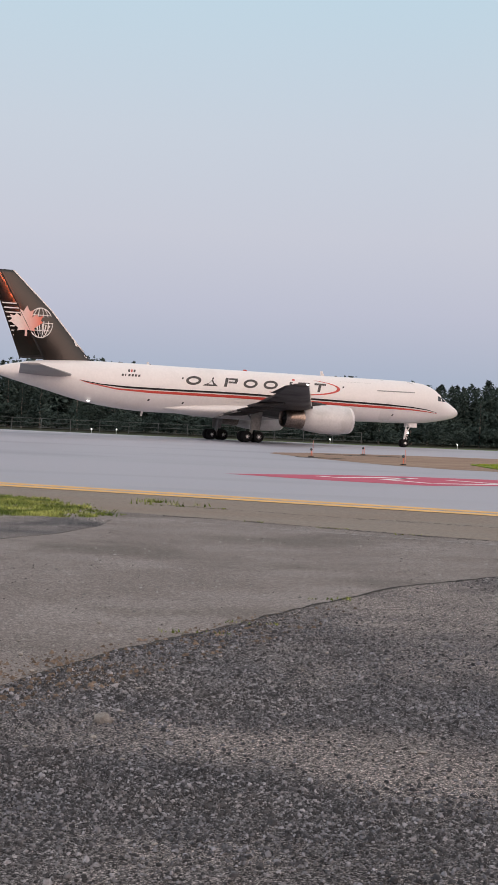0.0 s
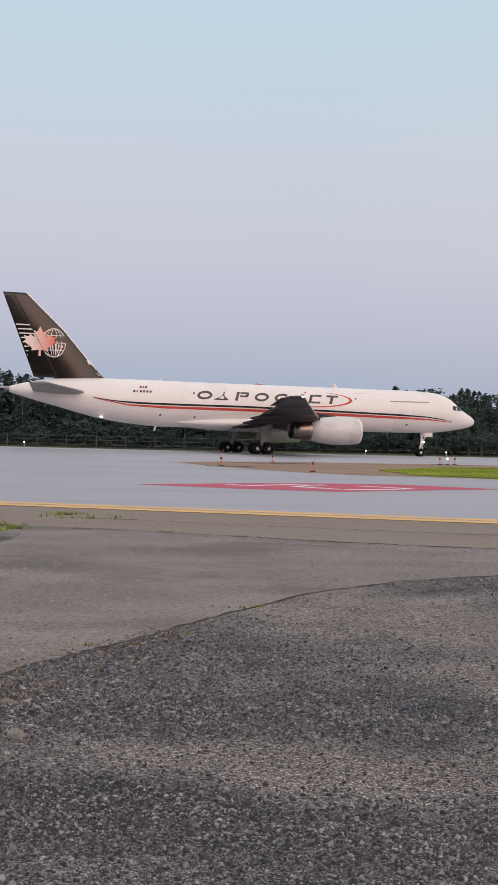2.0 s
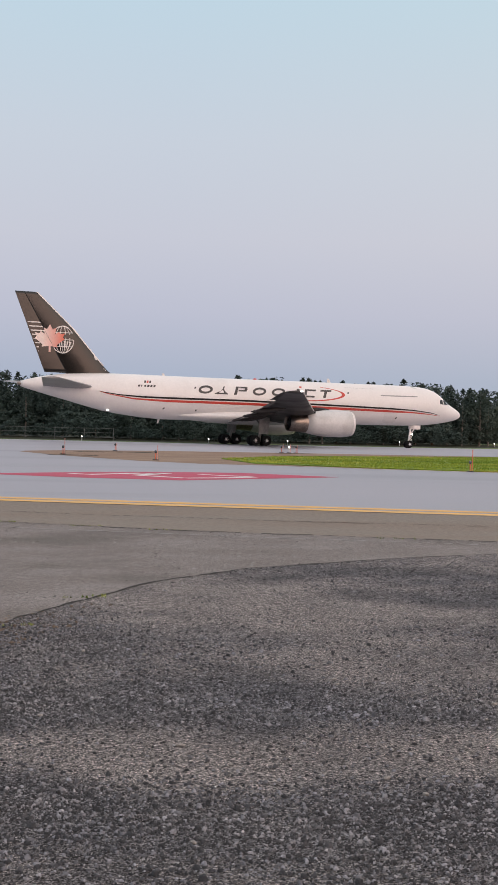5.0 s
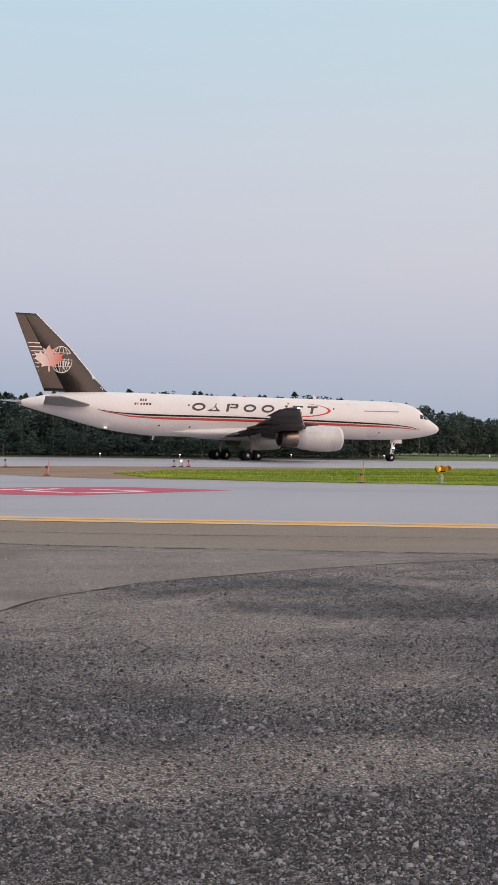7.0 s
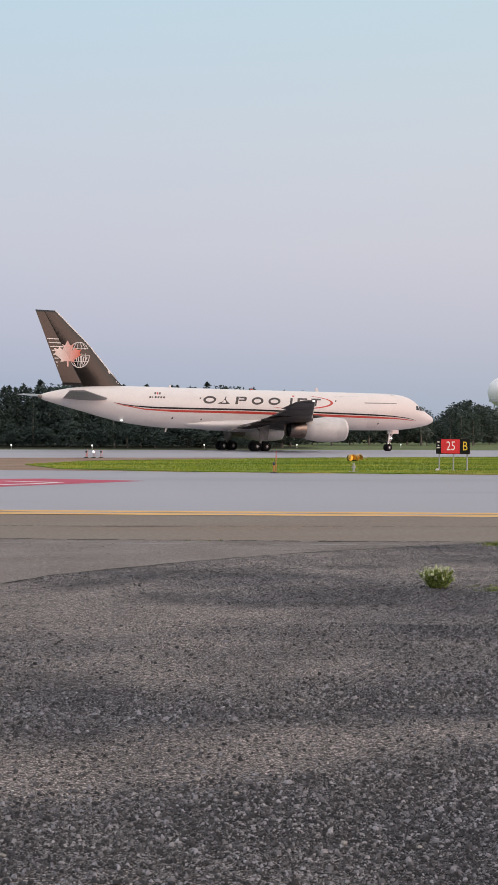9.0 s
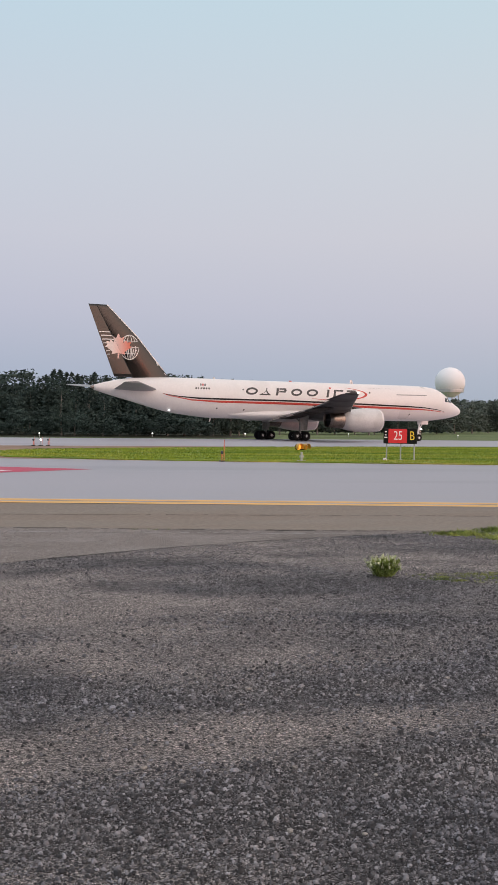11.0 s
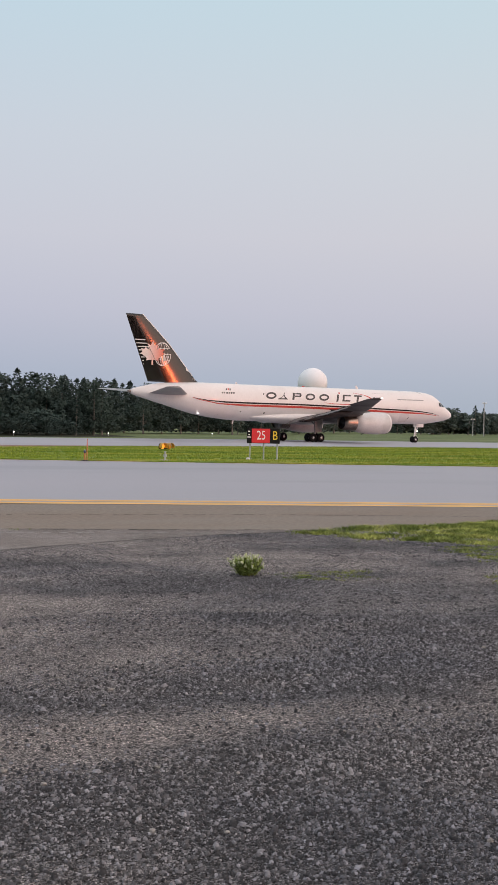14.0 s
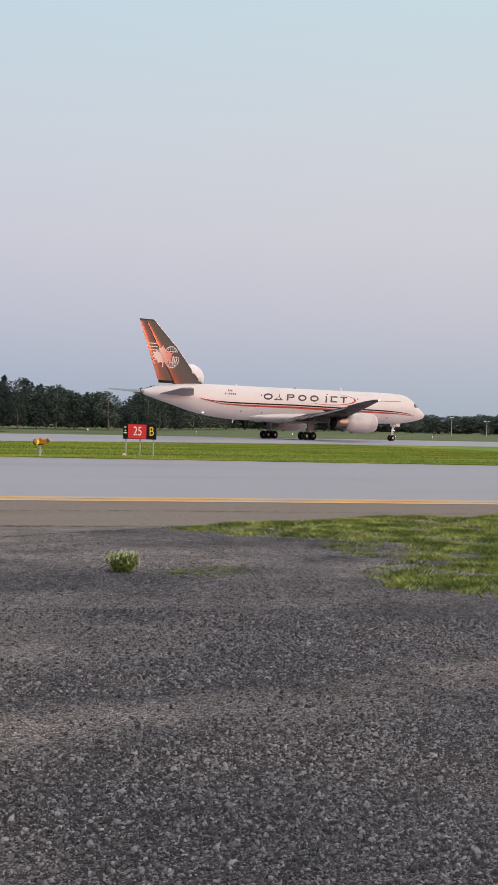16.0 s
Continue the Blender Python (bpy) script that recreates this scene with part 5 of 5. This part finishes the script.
def fence(x0, y0, x1, y1):
    root = new("perimeter_fence")
    n = int(math.hypot(x1 - x0, y1 - y0) / 3)
    for k in range(n + 1):
        x, y = x0 + (x1 - x0) * k / n, y0 + (y1 - y0) * k / n
        part("fence_post", rod(bmesh.new(), (x, y, -0.05), (x, y, 1.25), 0.04, None, 6), M_FENCE, root)
    for z in (0.25, 0.75, 1.2):
        part("fence_rail", rod(bmesh.new(), (x0, y0, z), (x1, y1, z), 0.02, None, 5), M_FENCE, root)
    return tagged(root, "grey wire airfield fence in front of trees", "fence")


fence(-62, 139, 12, 141)

# ---- radome on its tower ----


def radome(x, y, zc, r):
    root = new("radome_tower")
    bm = bmesh.new()
    bmesh.ops.create_icosphere(bm, subdivisions=4, radius=r, matrix=Matrix.Translation((0, 0, zc)))
    part("dome", bm, M_RADOME, root, "white radar dome", True)
    deck = zc - r * 0.5
    rod(bm := bmesh.new(), (0, 0, deck - 0.8), (0, 0, deck + 0.1), 4.9, 4.9, 24)
    part("deck", bm, M_POST, root, "grey round deck")
    for k in range(4):
        a = math.pi / 4 + k * math.pi / 2
        part("tower_leg", rod(bmesh.new(), (4 * math.cos(a), 4 * math.sin(a), 0), (3 * math.cos(a), 3 * math.sin(a), deck), 0.22, None, 8), M_POST, root, "steel tower leg")
        for z0, z1 in ((0, deck * 0.5), (deck * 0.5, deck)):
            b = a + math.pi / 2
            part("brace", rod(bmesh.new(), (3.7 * math.cos(a), 3.7 * math.sin(a), z0), (3.3 * math.cos(b), 3.3 * math.sin(b), z1), 0.1, None, 6), M_POST, root, "diagonal steel brace")
    bm = bmesh.new()
    for k in range(20):
        a, b = 2 * math.pi * k / 20, 2 * math.pi * (k + 1) / 20
        rod(bm, (5.0 * math.cos(a), 5.0 * math.sin(a), deck + 0.2), (5.0 * math.cos(a), 5.0 * math.sin(a), deck + 1.0), 0.05, None, 5)
        rod(bm, (5.0 * math.cos(a), 5.0 * math.sin(a), deck + 1.0), (5.0 * math.cos(b), 5.0 * math.sin(b), deck + 1.0), 0.05, None, 5)
    part("handrail", bm, M_POST, root, "deck handrail")
    root.matrix_basis = pose(x, y, -0.06)
    return tagged(root, "white spherical radome on a steel tower", "radome")


radome(239.5, 416.0, 17.7, 5.4)

# ---- lamp poles and a shed far off ----


def pole(x, y, h, arm):
    root = new("lamp_pole")
    part("mast", rod(bmesh.new(), (0, 0, 0), (0, 0, h), 0.14, 0.08, 8), M_POST, root, "pale steel mast")
    for s in (-1, 1):
        box(bm := bmesh.new(), s * arm, 0, h - 0.2, 0.6, 0.3, 0.25, None, 0.04)
        part("lamp_head", bm, M_RADOME, root, "white lamp head")
    part("cross_arm", rod(bmesh.new(), (-arm, 0, h - 0.2), (arm, 0, h - 0.2), 0.05, None, 6), M_POST, root, "thin cross arm")
    root.matrix_basis = pose(x, y, -0.06)
    return tagged(root, "tall pale lamp pole on the airfield", "pole")


pole(251.6, 336.3, 5.4, 0.5)
pole(254.3, 334.3, 10.5, 0.6)
pole(277, 316, 5.8, 0.5)
pole(285, 308.7, 4.9, 0.9)


def shed(x, y, turn, w, d, h):
    root = new("airfield_shed")
    box(bm := bmesh.new(), 0, 0, h * 0.35, w, d, h * 0.7)
    part("wall", bm, M_RADOME, root, "white wall")
    rr = [[(sx * (w / 2 + 0.3), -d / 2 - 0.3, h * 0.7), (sx * (w / 2 + 0.3), 0, h), (sx * (w / 2 + 0.3), d / 2 + 0.3, h * 0.7)] for sx in (-1, 1)]
    part("roof", loft(bmesh.new(), rr), M_ROOF, root, "pale pitched roof")
    box(bm := bmesh.new(), 0, -d / 2 - 0.02, h * 0.25, 1.2, 0.06, h * 0.5)
    part("door", bm, M_FENCE, root, "grey door")
    root.matrix_basis = pose(x, y, -0.06, 0, 0, turn)
    return tagged(root, "small white shed with pitched roof far off", "shed")


shed(283, 401, -30, 4.5, 3, 2.0)
shed(330, 384, -35, 4, 3, 2.0)

# ---- trees ----


def needle_crown(h, r, base, seed, sprays=760, tiers=9):
    """A fuzzy cone of small sprays gathered in uneven tiers."""
    rnd = random.Random(seed)
    bm = bmesh.new()
    lop = [rnd.uniform(0.7, 1.25) for _ in range(tiers * 5)]
    for i in range(sprays):
        u = rnd.random() ** 1.25
        z = base + (h - base) * u
        a = rnd.uniform(0, 6.283)
        tier = u * tiers
        reach = (r * (1 - u) ** 0.7 + 0.10) * (0.62 + 0.38 * (1 - tier % 1.0)) * lop[int(tier) * 5 % len(lop) + int(a / 6.284 * 5)]
        rr = reach * math.sqrt(rnd.uniform(0.05, 1))
        p = Vector((rr * math.cos(a), rr * math.sin(a), z - 0.12 * rr))
        sz = rnd.uniform(0.22, 0.46) * (1.05 - 0.5 * u)
        d = Vector((math.cos(a) + rnd.gauss(0, 0.5), math.sin(a) + rnd.gauss(0, 0.5), rnd.gauss(0.1, 0.6))).normalized()
        s = d.cross(Vector((rnd.gauss(0, 1), rnd.gauss(0, 1), rnd.gauss(0, 1)))).normalized()
        bm.faces.new([bm.verts.new(p + d * sz * 1.3), bm.verts.new(p - d * sz * 0.6 + s * sz * 0.6), bm.verts.new(p - d * sz * 0.6 - s * sz * 0.6)])
    for k in range(6):
        a = k * 1.05
        bm.faces.new([bm.verts.new((0, 0, h + 0.25)), bm.verts.new((0.16 * math.cos(a), 0.16 * math.sin(a), h - 0.7)), bm.verts.new((-0.1 * math.cos(a + 1), -0.1 * math.sin(a + 1), h - 0.8))])
    return bm


def leaf_crown(h, r, base, seed, clumps=30, leaves=32):
    rnd = random.Random(seed)
    bm = bmesh.new()
    for i in range(clumps):
        u = rnd.random()
        z = base + (h - base) * (0.08 + 0.88 * u)
        env = r * math.sqrt(max(0.08, 1 - ((u - 0.42) / 0.62) ** 2))
        a, rr = rnd.uniform(0, 6.283), env * math.sqrt(rnd.uniform(0.1, 1))
        c = Vector((rr * math.cos(a), rr * math.sin(a), z))
        cr = r * rnd.uniform(0.22, 0.42)
        for k in range(leaves):
            d = Vector((rnd.gauss(0, 1), rnd.gauss(0, 1), rnd.gauss(0, 0.8))).normalized() * cr * rnd.uniform(0.5, 1.05)
            p = c + d
            x = Vector((rnd.gauss(0, 1), rnd.gauss(0, 1), rnd.gauss(0, 1))).normalized()
            y = x.cross(d).normalized()
            sz = rnd.uniform(0.2, 0.42)
            bm.faces.new([bm.verts.new(p + x * sz), bm.verts.new(p + y * sz * 0.8), bm.verts.new(p - x * sz * 0.7 - y * sz * 0.4)])
    return bm


def tree(kind, seed):
    rnd = random.Random(seed)
    h = 10.0
    if kind == "spruce":
        root, crown, mat = new("spruce_tree"), needle_crown(h, 2.3, 0.8, seed, 820, 10), M_NEEDLE
        lab = "dark green spruce at the wood's edge"
    elif kind == "pine":
        root, crown, mat = new("pine_tree"), needle_crown(h, 2.4, 3.4, seed, 640, 6), M_NEEDLE
        lab = "dark pine with bare lower trunk"
    elif kind == "hazed":
        root, crown, mat = new("broadleaf_tree"), leaf_crown(h, 2.9, 1.4, seed), M_HAZED_LEAF
        lab = "broadleaf tree beyond the field, greyed by haze in its colour"
    else:
        root, crown, mat = new("broadleaf_tree"), leaf_crown(h, 3.1, 1.1, seed, 38, 34), M_FOLIAGE
        lab = "dark green broadleaf tree at the wood's edge"
    bm = bmesh.new()
    rings = []
    for u in np.linspace(0, 1, 7):
        o = 0.12 * math.sin(u * 5 + seed)
        rr = 0.19 * (1 - u) ** 0.8 + 0.02 + (0.08 if u == 0 else 0)
        rings.append([(o + rr * math.cos(a), o * 0.6 + rr * math.sin(a), h * 0.96 * u) for a in np.linspace(0, 6.283, 7, endpoint=False)])
    loft(bm, rings)
    for k in range(9):
        z = rnd.uniform(0.25, 0.8) * h
        a = rnd.uniform(0, 6.283)
        l = rnd.uniform(0.8, 2.0) * (1.1 - z / h)
        rod(bm, (0, 0, z), (l * math.cos(a), l * math.sin(a), z + l * rnd.uniform(0.1, 0.7)), 0.06, 0.02, 5)
    part("trunk", bm, M_BARK, root)
    part("crown", crown, mat, root)
    return tagged(root, lab, "tree", group="trees along the airfield")


PROTO = [tree("spruce", 1), tree("spruce", 2), tree("pine", 3), tree("pine", 4), tree("broadleaf", 5), tree("broadleaf", 6), tree("broadleaf", 7), tree("hazed", 8), tree("hazed", 9)]
used = [False] * len(PROTO)
rnd = random.Random(77)


def plant(k, x, y, h, wide=1.0):
    m = pose(x, y, -0.06, 0, 0, rnd.uniform(0, 360)) @ Matrix.Diagonal((h / 10 * wide, h / 10 * wide, h / 10, 1))
    if used[k]:
        return copy_thing(PROTO[k], m)
    used[k] = True
    PROTO[k].matrix_basis = m
    return PROTO[k]


def at_bearing(deg, dist):
    return dist * math.sin(radians(deg)), dist * math.cos(radians(deg))


# top of the wood above eye level, as a slope, by bearing
SKYLINE = [(-25, 0.037), (-10.7, 0.0375), (-6.4, 0.042), (-3, 0.036), (0, 0.0355), (8, 0.034), (10, 0.036), (15, 0.036), (18, 0.036), (21.5, 0.0305), (23, 0.0285), (24.2, 0.0235), (25.5, 0.021), (26.5, 0.0235), (26.9, 0.015), (27.3, 0.013),
           (27.6, 0.018), (27.9, 0.025), (28.6, 0.0265), (29.2, 0.021), (30, 0.020), (32.5, 0.0195), (32.9, 0.0155), (33.4, 0.014), (34.0, 0.0145), (34.6, 0.019), (35.5, 0.0165), (36.2, 0.013), (36.8, 0.013), (38, 0.0118),
           (40.2, 0.0105), (41.2, 0.0098), (42.4, 0.0112), (43.5, 0.012), (50, 0.011), (62, 0.012)]
EDGE = [(-25, 168), (-11, 163), (0, 156), (8, 158), (14, 163), (18, 172), (20.5, 182), (21.5, 225), (24, 240), (27, 262), (29, 300), (31.5, 420), (36, 470), (45, 520), (62, 560)]


def by(table, b):
    return float(np.interp(b, [p[0] for p in table], [p[1] for p in table]))


b = -24.0
while b < 60:
    d = by(EDGE, b) + rnd.uniform(-4, 9)
    h = EYE + by(SKYLINE, b) * d * rnd.uniform(0.86, 1.12)
    right = b > 24
    k = rnd.choice([7, 8, 6, 0, 7, 8] if b > 29.5 else [4, 5, 6, 5, 6, 0, 2] if b > 20.5 else [0, 1, 2, 3, 0, 1, 2, 4])
    x, y = at_bearing(b, d)
    plant(k, x, y, h, rnd.uniform(0.8, 1.15) * max(1.0, d / 300))
    b += (0.60 + 0.3 * rnd.random()) * (1.0 if right else 0.95)
# single trees that stand above the rest
for b, d, h, k in ((27.75, 262, 9.2, 2), (28.2, 262, 8.3, 4), (28.7, 265, 9.0, 5), (33.1, 430, 13.6, 0), (33.6, 430, 13.0, 1), (34.6, 440, 10.6, 0), (36.0, 470, 10.4, 6), (36.9, 470, 13.1, 0), (37.25, 470, 12.7, 1), (42.8, 500, 9.4, 5), (20.9, 190, 7.6, 4), (26.5, 250, 7.8, 7)):
    x, y = at_bearing(b, d)
    plant(k, x, y, h)


def wood(rows, name, label, mat):
    """The rest of the wood behind its edge, in one mesh."""
    vs, fs, off = [], [], 0
    src = []
    for p in (PROTO[0], PROTO[1], PROTO[2], PROTO[4], PROTO[5]):
        me = [c for c in p.children if c.name.startswith("crown")][0].data
        v = np.zeros(len(me.vertices) * 3, np.float32)
        me.vertices.foreach_get("co", v)
        me.calc_loop_triangles()
        f = np.zeros(len(me.loop_triangles) * 3, np.int32)
        me.loop_triangles.foreach_get("vertices", f)
        src.append((v.reshape(-1, 3), f.reshape(-1, 3)))
    for k, x, y, h, wide in rows:
        v, f = src[k]
        a = rnd.uniform(0, 6.283)
        c, s = math.cos(a) * h / 10 * wide, math.sin(a) * h / 10 * wide
        vs.append(np.stack([v[:, 0] * c - v[:, 1] * s + x, v[:, 0] * s + v[:, 1] * c + y, v[:, 2] * h / 10 - 0.06], 1))
        fs.append(f + off)
        off += len(v)
    return tagged(new(name, raw_mesh(name, np.concatenate(vs), np.concatenate(fs), mat)), label, "woodland", kind="stuff")


rows = []
for depth, hs, step in ((5, 0.97, 0.55), (9, 1.0, 0.55), (14, 1.02, 0.6), (20, 1.04, 0.65)):
    b = -24.0
    while b < 60:
        d = by(EDGE, b) + depth + rnd.uniform(-3, 3)
        right = b > 24
        h = EYE + by(SKYLINE, b) * d * hs * rnd.uniform(0.88, 1.06)
        rows.append((rnd.choice([3, 4, 0] if right else [0, 1, 2, 0, 3]), *at_bearing(b, d), h, rnd.uniform(1.0, 1.35) * max(1.0, d / 260)))
        b += step * rnd.uniform(0.8, 1.2)
wood([r for r in rows if math.atan2(r[1], r[2]) < radians(29.5)], "woodland", "dense dark conifer wood behind the airfield", M_BRUSH)
# the far wood takes the foliage colour with haze painted in
wood([r for r in rows if math.atan2(r[1], r[2]) >= radians(29.5)], "woodland", "dense broadleaf wood beyond the field, greyed by haze in its colour", M_HAZED_LEAF)
rows = []
b = -24.0
while b < 21.5:
    d = by(EDGE, b) + rnd.uniform(-9, 4)
    rows.append((rnd.choice([3, 4]), *at_bearing(b, d), rnd.uniform(1.4, 3.2), rnd.uniform(1.6, 2.4)))
    b += 1.1 / d * 57.3
wood(rows, "undergrowth", "dark shrubs along the wood's edge", M_BRUSH)
rows = []
for x in np.arange(-150, 190, 3.2):  # unseen wood added behind the viewer: darkens the fin's reflection, blocks low sun
    for y in (-72, -80):
        rows.append((rnd.choice([0, 1, 2, 3]), x + rnd.uniform(-1, 1), y + rnd.uniform(-3, 3), rnd.uniform(19, 24), rnd.uniform(0.8, 1.05)))
wood(rows, "woodland", "unseen conifer wood added behind the viewer to darken reflections", M_BRUSH)


def motions():
    path = glide(TAXI, 0.25)
    walk(plane, [(t, pose(x, y, 0.004, 0, 0, h)) for t, x, y, h in path])
    # the rudder swings a few degrees about its hinge as the crew steers
    foot, axis = Vector((HINGE[0][1], 0, HINGE[0][0])), Vector((HINGE[1][1] - HINGE[0][1], 0, HINGE[1][0] - HINGE[0][0])).normalized()
    walk(RUDDER, [(t, Matrix.Translation(foot) @ Matrix.Rotation(radians(d), 4, axis) @ Matrix.Translation(-foot)) for t, d in STEER])
    fine = glide(TAXI, 1 / 30)
    run, last, rolled = 0.0, None, []
    for t, x, y, h in fine:
        run += 0.0 if last is None else math.hypot(x - last[0], y - last[1])
        last = (x, y)
        rolled.append((t, run))
    rolled[-1] = (16.0, rolled[-1][1])
    for ob, x, y, r in WHEELS:
        walk(ob, [(t, Matrix.Translation((x, y, r)) @ Matrix.Rotation(s / r, 4, "Y")) for t, s in rolled])


motions()
